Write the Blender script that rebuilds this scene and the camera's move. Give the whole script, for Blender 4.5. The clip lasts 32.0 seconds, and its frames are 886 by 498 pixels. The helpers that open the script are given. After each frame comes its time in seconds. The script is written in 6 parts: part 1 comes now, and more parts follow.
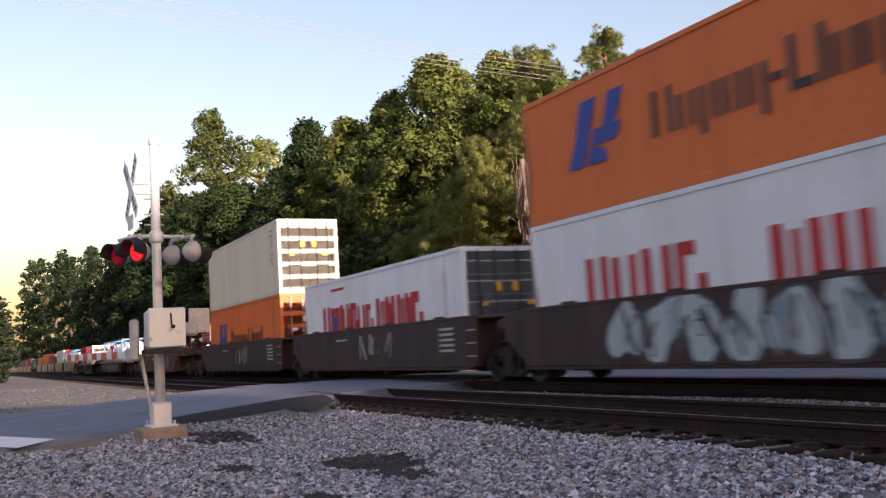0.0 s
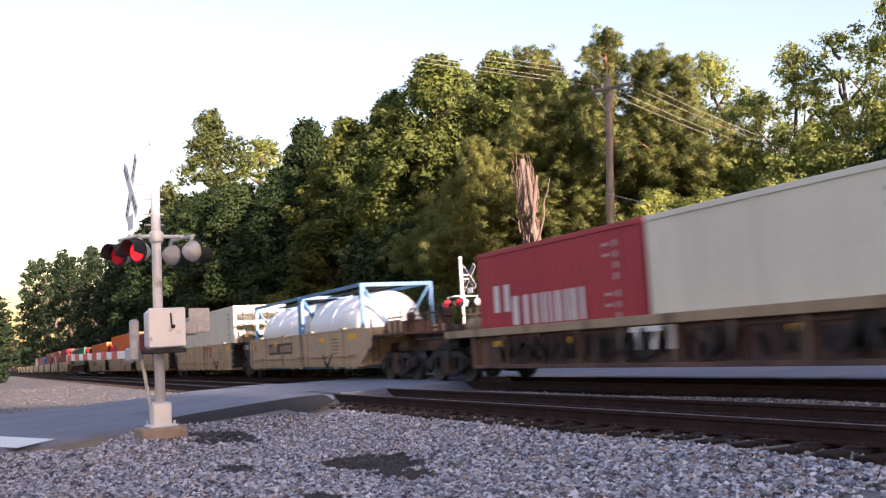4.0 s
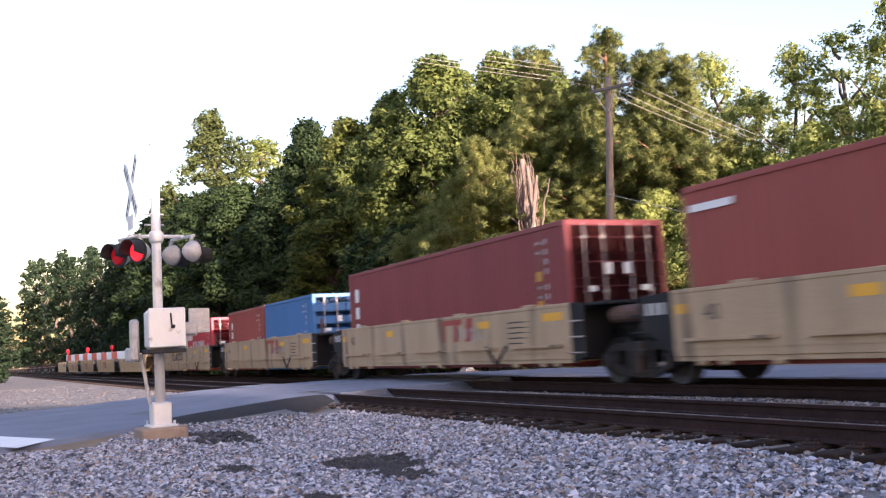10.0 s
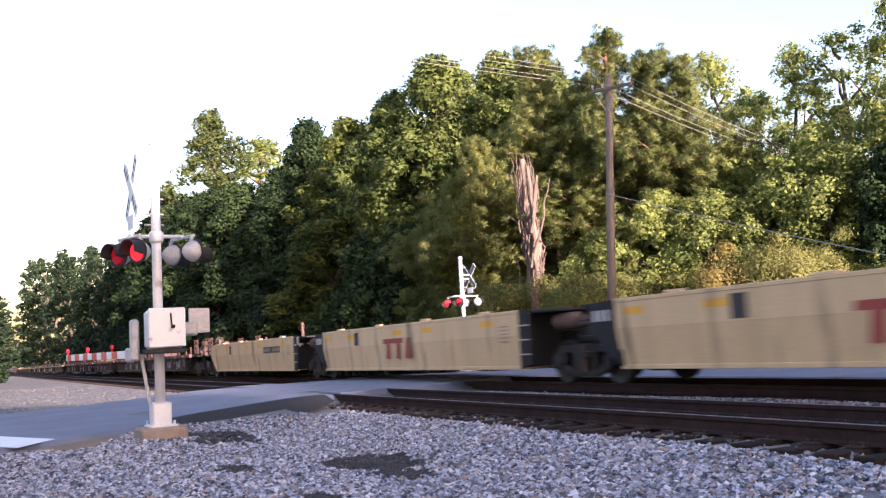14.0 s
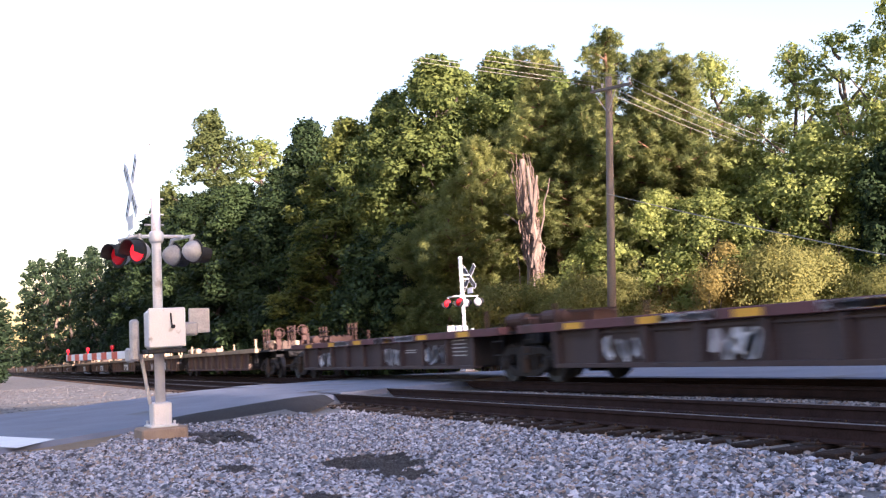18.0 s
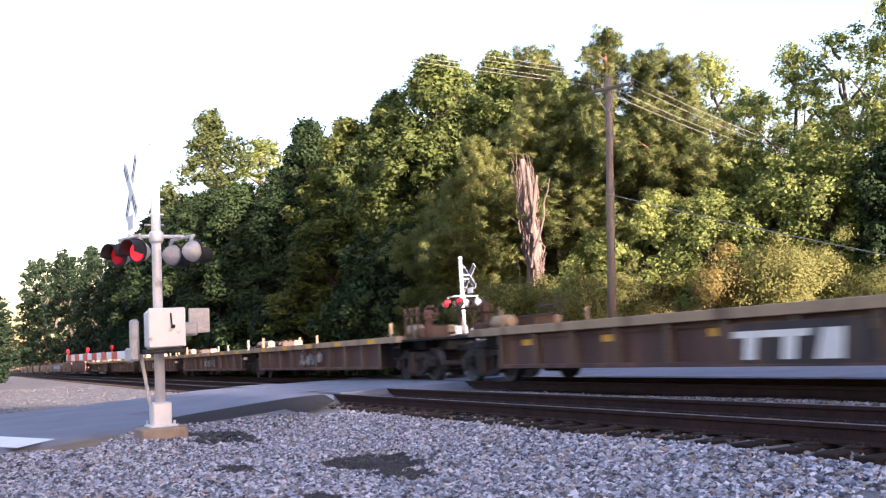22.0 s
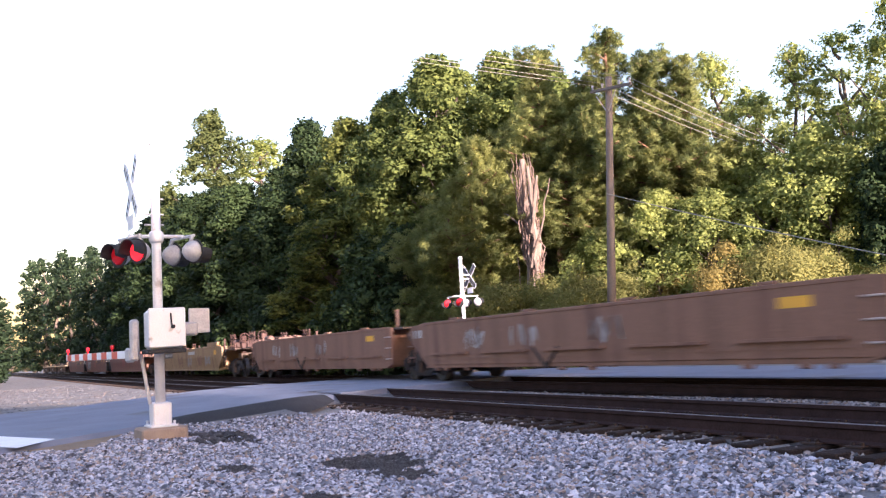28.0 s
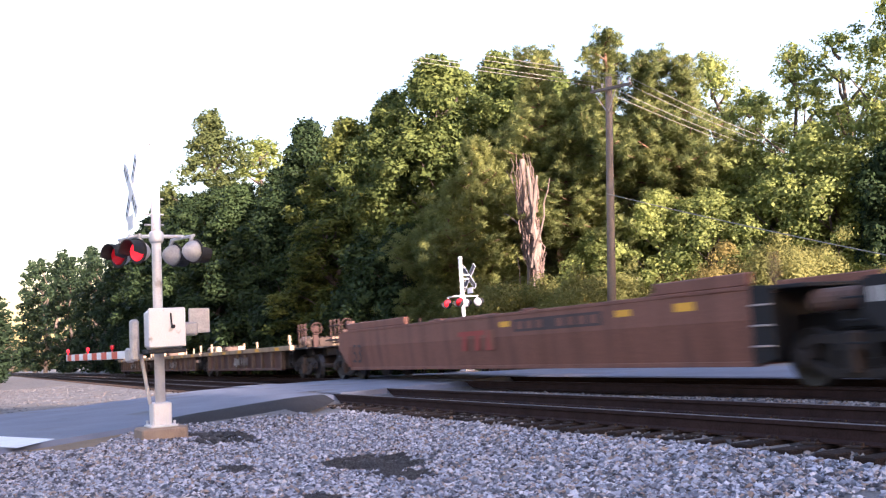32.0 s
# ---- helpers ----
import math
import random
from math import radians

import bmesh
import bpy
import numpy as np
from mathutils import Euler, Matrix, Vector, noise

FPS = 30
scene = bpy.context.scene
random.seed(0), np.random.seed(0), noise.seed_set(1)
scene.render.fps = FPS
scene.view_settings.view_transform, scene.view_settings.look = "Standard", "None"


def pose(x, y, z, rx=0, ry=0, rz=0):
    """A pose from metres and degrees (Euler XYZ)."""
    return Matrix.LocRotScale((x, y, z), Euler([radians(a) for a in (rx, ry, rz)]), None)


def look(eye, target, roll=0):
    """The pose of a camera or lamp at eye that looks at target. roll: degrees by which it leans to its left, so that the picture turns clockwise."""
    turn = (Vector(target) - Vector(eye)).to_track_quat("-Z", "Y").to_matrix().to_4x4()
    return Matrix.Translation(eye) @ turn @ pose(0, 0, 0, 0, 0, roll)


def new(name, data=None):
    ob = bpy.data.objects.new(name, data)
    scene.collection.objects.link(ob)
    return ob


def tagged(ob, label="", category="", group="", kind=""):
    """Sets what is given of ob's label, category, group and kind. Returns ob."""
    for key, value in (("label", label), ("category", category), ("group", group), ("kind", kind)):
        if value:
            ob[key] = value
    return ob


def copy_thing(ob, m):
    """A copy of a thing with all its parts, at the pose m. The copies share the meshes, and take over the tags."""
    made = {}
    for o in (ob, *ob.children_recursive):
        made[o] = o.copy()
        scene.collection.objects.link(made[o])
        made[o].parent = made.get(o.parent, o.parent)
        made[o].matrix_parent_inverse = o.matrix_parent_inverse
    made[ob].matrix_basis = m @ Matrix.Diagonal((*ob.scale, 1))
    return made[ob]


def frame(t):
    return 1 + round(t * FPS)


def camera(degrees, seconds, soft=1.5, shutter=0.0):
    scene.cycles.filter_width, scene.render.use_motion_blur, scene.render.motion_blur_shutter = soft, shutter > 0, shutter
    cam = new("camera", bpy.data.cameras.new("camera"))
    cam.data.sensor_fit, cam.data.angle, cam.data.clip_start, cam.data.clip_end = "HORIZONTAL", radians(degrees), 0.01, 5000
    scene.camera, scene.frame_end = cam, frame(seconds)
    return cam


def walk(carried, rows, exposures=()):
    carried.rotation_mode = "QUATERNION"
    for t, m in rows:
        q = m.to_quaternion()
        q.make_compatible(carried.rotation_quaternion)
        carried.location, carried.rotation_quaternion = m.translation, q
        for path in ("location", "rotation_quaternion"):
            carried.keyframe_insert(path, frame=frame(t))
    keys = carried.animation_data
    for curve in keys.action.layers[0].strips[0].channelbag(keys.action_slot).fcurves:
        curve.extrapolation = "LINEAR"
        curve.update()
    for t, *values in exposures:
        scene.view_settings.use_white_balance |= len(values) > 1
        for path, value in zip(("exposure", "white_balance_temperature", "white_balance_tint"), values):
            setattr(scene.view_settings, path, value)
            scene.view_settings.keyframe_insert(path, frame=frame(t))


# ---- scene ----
# ---- camera ----
EYE = Vector((0.0, 0.0, 0.904))
HEAD, TILT, LEAN = -63.627, 5.797, -3.356
AIM = Vector((math.sin(radians(HEAD)) * math.cos(radians(TILT)), math.cos(radians(HEAD)) * math.cos(radians(TILT)), math.sin(radians(TILT))))
cam = camera(50.1, 32.0, soft=1.3, shutter=0.3)
STAND = look(EYE, EYE + AIM * 10, LEAN)
walk(cam, [(0.0, STAND), (32.0, STAND)],
     exposures=[(0.0, 1.36, 5750, 34), (1.0, 1.38, 5750, 34), (2.0, 2.18, 6300, 37), (3.0, 1.9, 5750, 36), (5.6, 1.87, 5640, 36), (8.0, 2.11, 5520, 36), (12.0, 2.2, 5310, 36), (32.0, 2.4, 5260, 36)])

# ---- world and sun ----
SUN_EL, SUN_AZ = 9.5, 85.0      # azimuth from +y towards +x
world = bpy.data.worlds.new("world")
scene.world = world
world.use_nodes = True
wn = world.node_tree.nodes
sky = wn.new("ShaderNodeTexSky")
sky.sky_type, sky.sun_disc = "NISHITA", False
sky.sun_elevation, sky.sun_rotation = radians(SUN_EL), radians(SUN_AZ)
sky.dust_density, sky.ozone_density, sky.air_density = 2.2, 0.6, 1.4
wn["Background"].inputs["Strength"].default_value = 0.105
world.node_tree.links.new(sky.outputs[0], wn["Background"].inputs["Color"])
sun_data = bpy.data.lights.new("sun", "SUN")
sun_data.energy, sun_data.angle, sun_data.color = 5.0, radians(0.6), (1.0, 0.78, 0.49)
sun = new("sun", sun_data)
SUN_TO = Vector((math.sin(radians(SUN_AZ)) * math.cos(radians(SUN_EL)), math.cos(radians(SUN_AZ)) * math.cos(radians(SUN_EL)), math.sin(radians(SUN_EL))))
sun.matrix_world = look(SUN_TO * 100, (0, 0, 0))


# ---- materials ----
def mat(name, colour, rough=0.7, metal=0.0, var=0.25, scale=3.0, fine=40.0, bump=0.15, stain=None, stain_amt=0.0, stain_scale=1.2, streak=False, rand=0.0, island=0.0, emit=0.0, spec=0.4):
    """A procedural surface: base colour with broad and fine variation, stains, streaks and relief."""
    m = bpy.data.materials.new(name)
    m.use_nodes = True
    nt = m.node_tree
    n, l = nt.nodes, nt.links
    b = n["Principled BSDF"]
    b.inputs["Roughness"].default_value, b.inputs["Metallic"].default_value = rough, metal
    b.inputs["Specular IOR Level"].default_value = spec
    co = n.new("ShaderNodeTexCoord")
    src = co.outputs["Object"]
    if streak:
        mp = n.new("ShaderNodeMapping")
        mp.inputs["Scale"].default_value = (1.0, 1.1, 0.14)
        l.new(src, mp.inputs[0])
    n1, n2 = n.new("ShaderNodeTexNoise"), n.new("ShaderNodeTexNoise")
    n1.inputs["Scale"].default_value, n2.inputs["Scale"].default_value = scale, fine
    n1.inputs["Detail"].default_value, n2.inputs["Detail"].default_value = 5, 3
    l.new(mp.outputs[0] if streak else src, n1.inputs["Vector"])
    l.new(src, n2.inputs["Vector"])
    mix = n.new("ShaderNodeMath")
    mix.operation = "ADD"
    l.new(n1.outputs[0], mix.inputs[0])
    l.new(n2.outputs[0], mix.inputs[1])
    val = n.new("ShaderNodeMapRange")
    val.inputs["From Min"].default_value, val.inputs["From Max"].default_value = 0.7, 1.3
    val.inputs["To Min"].default_value, val.inputs["To Max"].default_value = 1 - var, 1 + var
    l.new(mix.outputs[0], val.inputs[0])
    fac = val.outputs[0]
    for on, node, socket in ((rand, "ShaderNodeObjectInfo", "Random"), (island, "ShaderNodeNewGeometry", "Random Per Island")):
        if on:
            o = n.new(node)
            r = n.new("ShaderNodeMapRange")
            r.inputs["To Min"].default_value, r.inputs["To Max"].default_value = 1 - on, 1 + on
            l.new(o.outputs[socket], r.inputs[0])
            k = n.new("ShaderNodeMath")
            k.operation = "MULTIPLY"
            l.new(fac, k.inputs[0])
            l.new(r.outputs[0], k.inputs[1])
            fac = k.outputs[0]
    col = n.new("ShaderNodeMix")
    col.data_type, col.blend_type = "RGBA", "MULTIPLY"
    col.inputs["Factor"].default_value = 1.0
    col.inputs["A"].default_value = (*colour, 1)
    l.new(fac, col.inputs["B"])
    out = col.outputs["Result"]
    if stain:
        n3 = n.new("ShaderNodeTexNoise")
        n3.inputs["Scale"].default_value, n3.inputs["Detail"].default_value = stain_scale, 6
        l.new(mp.outputs[0] if streak else src, n3.inputs["Vector"])
        rp = n.new("ShaderNodeMapRange")
        rp.inputs["From Min"].default_value, rp.inputs["From Max"].default_value = 0.62 - 0.25 * stain_amt, 0.72
        l.new(n3.outputs[0], rp.inputs[0])
        sm = n.new("ShaderNodeMix")
        sm.data_type = "RGBA"
        sm.inputs["B"].default_value = (*stain, 1)
        l.new(rp.outputs[0], sm.inputs["Factor"])
        l.new(out, sm.inputs["A"])
        out = sm.outputs["Result"]
    l.new(out, b.inputs["Base Color"])
    if bump:
        bp = n.new("ShaderNodeBump")
        bp.inputs["Strength"].default_value, bp.inputs["Distance"].default_value = bump, 0.02
        l.new(n2.outputs[0], bp.inputs["Height"])
        l.new(bp.outputs[0], b.inputs["Normal"])
    if emit:
        b.inputs["Emission Color"].default_value = (*colour, 1)
        b.inputs["Emission Strength"].default_value = emit
    return m


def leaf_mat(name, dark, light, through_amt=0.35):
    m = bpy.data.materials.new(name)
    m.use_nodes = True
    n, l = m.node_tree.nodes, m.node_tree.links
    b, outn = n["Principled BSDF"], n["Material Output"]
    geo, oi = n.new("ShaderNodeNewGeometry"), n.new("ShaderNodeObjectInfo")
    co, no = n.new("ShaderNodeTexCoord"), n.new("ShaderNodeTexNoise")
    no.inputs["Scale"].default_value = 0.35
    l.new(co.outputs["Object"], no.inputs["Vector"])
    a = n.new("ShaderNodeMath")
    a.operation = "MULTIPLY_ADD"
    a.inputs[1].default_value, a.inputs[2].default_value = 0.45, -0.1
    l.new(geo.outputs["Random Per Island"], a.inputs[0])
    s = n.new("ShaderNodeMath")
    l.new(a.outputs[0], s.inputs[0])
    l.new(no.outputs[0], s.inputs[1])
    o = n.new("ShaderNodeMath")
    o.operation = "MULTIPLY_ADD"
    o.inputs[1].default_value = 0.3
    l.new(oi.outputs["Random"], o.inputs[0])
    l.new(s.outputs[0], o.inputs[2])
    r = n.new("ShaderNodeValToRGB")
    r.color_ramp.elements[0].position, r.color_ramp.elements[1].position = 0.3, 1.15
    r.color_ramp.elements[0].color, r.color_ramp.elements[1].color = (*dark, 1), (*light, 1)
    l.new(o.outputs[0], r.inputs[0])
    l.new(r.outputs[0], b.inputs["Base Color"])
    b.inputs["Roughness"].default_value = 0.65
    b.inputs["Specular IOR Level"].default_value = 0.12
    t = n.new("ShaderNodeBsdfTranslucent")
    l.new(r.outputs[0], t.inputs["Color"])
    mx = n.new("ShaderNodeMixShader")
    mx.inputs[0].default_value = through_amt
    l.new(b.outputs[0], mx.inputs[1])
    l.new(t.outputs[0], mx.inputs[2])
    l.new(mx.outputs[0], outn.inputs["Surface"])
    return m


def stone_mat(name, tone=(1.0, 1.0, 1.0)):
    """Mixed crushed stone: each piece dark, blue-grey, pale or tan."""
    m = mat(name, (1, 1, 1), 0.85, var=0.18, scale=9.0, fine=60, bump=0.3)
    n, l = m.node_tree.nodes, m.node_tree.links
    geo, ramp = n.new("ShaderNodeNewGeometry"), n.new("ShaderNodeValToRGB")
    stops = ((0.0, (0.045, 0.042, 0.05)), (0.25, (0.112, 0.13, 0.17)), (0.5, (0.25, 0.28, 0.36)), (0.74, (0.43, 0.475, 0.58)), (0.82, (0.30, 0.23, 0.18)), (0.9, (0.2, 0.19, 0.2)), (1.0, (0.6, 0.62, 0.7)))
    while len(ramp.color_ramp.elements) < len(stops):
        ramp.color_ramp.elements.new(0.5)
    for e, (p, c) in zip(ramp.color_ramp.elements, stops):
        e.position, e.color = p, (*[a * b for a, b in zip(c, tone)], 1)
    l.new(geo.outputs["Random Per Island"], ramp.inputs[0])
    mix = [q for q in n if q.bl_idname == "ShaderNodeMix"][0]
    l.new(ramp.outputs[0], mix.inputs["A"])
    return m


M = dict(
    gravel=mat("gravel_ground", (0.14, 0.135, 0.135), 0.95, var=0.5, scale=1.3, fine=28, bump=0.1, stain=(0.2, 0.16, 0.12), stain_amt=0.3, stain_scale=0.35),
    stone=stone_mat("crushed_stone", (1.04, 1.0, 0.97)),
    dirtystone=stone_mat("dusty_track_stone", (0.62, 0.55, 0.47)),
    vergestone=stone_mat("sandy_gravel", (0.6, 0.53, 0.45)),
    darkstone=mat("oily_stone", (0.04, 0.038, 0.04), 0.8, var=0.3, scale=3, fine=30, bump=0.3, island=0.5),
    dirt=mat("sandy_dirt", (0.22, 0.16, 0.10), 0.95, var=0.3, scale=1.5, fine=40, bump=0.5),
    asphalt=mat("worn_asphalt", (0.165, 0.18, 0.232), 0.9, var=0.16, scale=0.8, fine=120, bump=0.3, stain=(0.12, 0.12, 0.125), stain_amt=0.1, stain_scale=0.5),
    patch=mat("dark_asphalt", (0.035, 0.034, 0.036), 0.95, spec=0.15, var=0.25, scale=1.5, fine=90, bump=0.4),
    roadpaint=mat("road_paint", (0.75, 0.75, 0.75), 0.7, var=0.1, scale=3, fine=60, bump=0.1),
    rail=mat("rusty_rail", (0.032, 0.019, 0.018), 0.9, 0.0, spec=0.15, var=0.35, scale=4, fine=50, bump=0.2),
    railhead=mat("polished_rail", (0.18, 0.16, 0.16), 0.55, 0.7, var=0.1, scale=3, fine=60, bump=0.03),
    tie=mat("creosote_timber", (0.03, 0.022, 0.019), 0.95, spec=0.1, var=0.4, scale=5, fine=60, bump=0.6, rand=0.3),
    plate=mat("tie_plate_steel", (0.05, 0.035, 0.03), 0.7, 0.4, var=0.3),
    concrete=mat("stained_concrete", (0.27, 0.21, 0.165), 0.9, var=0.25, scale=4, fine=60, bump=0.3),
    mastpaint=mat("aluminium_paint", (0.62, 0.62, 0.64), 0.45, 0.15, var=0.12, scale=3, fine=50, bump=0.05, stain=(0.3, 0.25, 0.22), stain_amt=0.05, stain_scale=4),
    boxpaint=mat("silver_cabinet_paint", (0.66, 0.67, 0.7), 0.45, 0.1, var=0.08, scale=3, fine=50, bump=0.04, stain=(0.35, 0.32, 0.3), stain_amt=0.05, stain_scale=6),
    lampgrey=mat("weathered_grey_paint", (0.42, 0.41, 0.41), 0.6, 0.1, var=0.2, scale=8, fine=50, bump=0.05),
    lampback=mat("dull_bare_metal", (0.11, 0.11, 0.12), 0.6, 0.3, var=0.2, scale=6, fine=50, bump=0.05),
    black=mat("matt_black", (0.018, 0.018, 0.02), 0.7, var=0.25, scale=5, fine=50, bump=0.05),
    white=mat("white_sheeting", (0.72, 0.73, 0.75), 0.5, var=0.06, scale=4, fine=40, bump=0.03),
    redsheet=mat("red_sheeting", (0.55, 0.07, 0.03), 0.45, var=0.1, scale=4, fine=40, bump=0.03),
    redlit=mat("lit_red_lens", (1.0, 0.03, 0.03), 0.2, var=0.05, emit=0.22, bump=0),
    reddim=mat("dim_red_lens", (0.55, 0.012, 0.015), 0.2, var=0.1, emit=0.035, bump=0),
    pole=mat("grey_weathered_pole", (0.17, 0.14, 0.12), 0.9, var=0.35, scale=4, fine=60, bump=0.4, streak=True),
    wire=mat("weathered_aluminium_wire", (0.3, 0.29, 0.25), 0.6, 0.3, var=0.05, bump=0),
    bark=mat("bark", (0.11, 0.085, 0.065), 0.95, var=0.4, scale=5, fine=30, bump=0.8, streak=True),
    deadwood=mat("bleached_dead_wood", (0.165, 0.125, 0.1), 0.9, var=0.45, scale=4, fine=30, bump=0.8, streak=True),
    deadvine=mat("dry_vine", (0.15, 0.105, 0.085), 0.95, var=0.5, scale=6, fine=30, bump=0.6),
    # broad leaf darker than real foliage: the wood's shade is in the colour
    leaf=leaf_mat("shade_dark_leaves", (0.007, 0.017, 0.008), (0.04, 0.064, 0.021), 0.18),
    # next three are paler than real foliage: sunlight is put into their colour
    leafy=leaf_mat("sunlit_yellowing_leaves", (0.075, 0.118, 0.03), (0.29, 0.33, 0.08), 0.5),
    leafg=leaf_mat("sunlit_green_leaves", (0.085, 0.122, 0.034), (0.33, 0.37, 0.1), 0.5),
    needle=leaf_mat("sunlit_pine_needles", (0.1, 0.145, 0.055), (0.38, 0.4, 0.125), 0.6),
    # far trees' leaf: shade is put into this near-black colour
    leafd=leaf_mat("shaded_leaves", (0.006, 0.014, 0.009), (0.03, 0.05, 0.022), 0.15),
    leafm=leaf_mat("dull_green_leaves", (0.02, 0.038, 0.014), (0.105, 0.13, 0.042), 0.35),
    leafo=leaf_mat("oak_leaves", (0.034, 0.06, 0.018), (0.165, 0.2, 0.05), 0.4),
    turning=leaf_mat("turning_leaves", (0.03, 0.055, 0.015), (0.16, 0.18, 0.04), 0.4),
    scrub=leaf_mat("brown_scrub_leaves", (0.1, 0.095, 0.032), (0.31, 0.25, 0.075), 0.5),
    pinebark=mat("red_pine_bark", (0.2, 0.11, 0.07), 0.95, var=0.35, scale=5, fine=30, bump=0.7, streak=True),
    shrub=leaf_mat("shrub_leaves", (0.085, 0.11, 0.032), (0.27, 0.265, 0.08), 0.5),
)


# ---- building helpers ----
def part(name, bm, material, parent=None, label="", smooth=False):
    """Links a bmesh as one mesh object under a thing or a part."""
    me = bpy.data.meshes.new(name)
    bm.to_mesh(me)
    bm.free()
    if smooth:
        me.polygons.foreach_set("use_smooth", [True] * len(me.polygons))
    me.materials.append(material)
    ob = new(name, me)
    ob.parent = parent
    if label:
        tagged(ob, label)
    return ob


def thing(name, label, category, at=None, group="", kind=""):
    ob = new(name)
    ob.empty_display_size = 0.2
    if at is not None:
        ob.matrix_world = at
    return tagged(ob, label, category, group, kind)


def sheet(name, verts, faces, material, parent=None, label="", smooth=False):
    me = bpy.data.meshes.new(name)
    me.from_pydata(verts, [], faces)
    me.materials.append(material)
    if smooth:
        me.polygons.foreach_set("use_smooth", [True] * len(me.polygons))
    ob = new(name, me)
    ob.parent = parent
    if label:
        tagged(ob, label)
    return ob


def box(bm, x0, x1, y0, y1, z0, z1, bevel=0.0, m=None):
    """A box from corner to corner, with bevelled edges where wanted."""
    r = bmesh.ops.create_cube(bm, size=1, matrix=Matrix.Translation(((x0 + x1) / 2, (y0 + y1) / 2, (z0 + z1) / 2)) @ Matrix.Diagonal((abs(x1 - x0), abs(y1 - y0), abs(z1 - z0), 1)))
    vs = r["verts"]
    if bevel:
        es = list({e for v in vs for e in v.link_edges})
        q = bmesh.ops.bevel(bm, geom=es, offset=bevel, segments=1, affect="EDGES")
        vs = list({v for f in q["faces"] for v in f.verts} | {v for v in vs if v.is_valid})
    if m:
        bmesh.ops.transform(bm, matrix=m, verts=vs)
    return vs


def rod(bm, a, b, r, r2=None, seg=8):
    """A round bar from a to b."""
    a, b = Vector(a), Vector(b)
    d = b - a
    m = Matrix.Translation((a + b) / 2) @ d.to_track_quat("Z", "Y").to_matrix().to_4x4()
    return bmesh.ops.create_cone(bm, cap_ends=True, segments=seg, radius1=r, radius2=r if r2 is None else r2, depth=d.length, matrix=m)["verts"]


def lathe(bm, profile, m, seg=20):
    """Turns (radius, height) pairs about the local z axis."""
    rings = []
    for r, h in profile:
        rings.append([bm.verts.new(m @ Vector((r * math.cos(2 * math.pi * i / seg), r * math.sin(2 * math.pi * i / seg), h))) for i in range(seg)])
    for p, q in zip(rings, rings[1:]):
        for i in range(seg):
            bm.faces.new((p[i], p[(i + 1) % seg], q[(i + 1) % seg], q[i]))
    for ring, flip in ((rings[0], True), (rings[-1], False)):
        bm.faces.new(ring[::-1] if flip else ring)


def B():
    return bmesh.new()


# ---- ground, road and tracks ----
NEAR_Y, FAR_Y = 7.72, 11.66      # centre lines of the two tracks
ROAD_R = [(-60, 16.0), (-20, -3.0), (-5, -11.9), (0.3, -15.2), (1.1, -15.8), (2.5, -17.1), (3.7, -18.1), (5.1, -18.9), (6.9, -19.7), (9.0, -20.6), (14, -22.0), (18.8, -20.0), (60, -20.0)]
ROAD_L = [(-60, 2.0), (-20, -17.0), (-5, -24.5), (0.5, -27.2), (2.6, -27.9), (4.5, -28.8), (7.3, -29.6), (14, -30.3), (18.8, -30.0), (60, -30.0)]
ROAD_Z = [(-60, -0.30), (0, -0.19), (2.5, -0.15), (4.5, -0.07), (6.0, -0.005), (13.4, -0.005), (15, -0.06), (18, -0.14), (60, -0.3)]


def along(table, y):
    return float(np.interp(y, [a for a, _ in table], [b for _, b in table]))


SHOULDER = [(-60, -0.62), (-2, -0.45), (2, -0.36), (4.2, -0.37), (5.3, -0.33), (6.2, -0.255), (6.5, -0.228), (13.0, -0.228), (13.6, -0.28), (15.5, -0.6), (19, -0.55), (60, -0.3), (400, 0.0)]


def ground_z(x, y):
    """Height of the ballast and earth; it rises to meet the road."""
    z = along(SHOULDER, y)
    near = max(x - along(ROAD_R, y), along(ROAD_L, y) - x)      # metres outside the road
    k = min(1.0, max(0.0, near / 3.2))
    k = k * k * (3 - 2 * k)
    road = along(ROAD_Z, y) - 0.09
    if y > 5.6 and y < 14:
        k = min(1.0, max(0.0, near / 0.8))
    z = road * (1 - k) + z * k
    z += 0.12 * math.exp(-((x + 14.6) ** 2 + (y - 2.4) ** 2) / 2.0) * k
    z -= 0.07 * math.exp(-(((x + 10.25) / 0.75) ** 2 + ((y - 4.05) / 0.6) ** 2) ** 2)      # worn hollow under the oil
    return z + (0.03 if x > -19 else 0.006) * noise.noise((x * 0.45, y * 0.45, 0)) * k


def lines(a, b, step):
    return [a + (b - a) * i / max(1, round((b - a) / step)) for i in range(max(1, round((b - a) / step)) + 1)]


gx = [-3000, -1200, -600, -300, -150, -90, -60] + lines(-45, 4, 0.35) + [8, 15, 30, 60, 120, 300, 700, 3000]
gy = [-3000, -800, -200, -60, -25, -12, -6] + lines(-3, 18, 0.35) + [20, 23, 28, 40, 80, 200, 600, 3000]
gv = [(x, y, ground_z(x, y)) for y in gy for x in gx]
gf = [(j * len(gx) + i, j * len(gx) + i + 1, (j + 1) * len(gx) + i + 1, (j + 1) * len(gx) + i) for j in range(len(gy) - 1) for i in range(len(gx) - 1)]
ground = tagged(sheet("ground", gv, gf, M["gravel"], smooth=True), "grey gravel and ballast ground in evening shade", "ground", kind="structure")

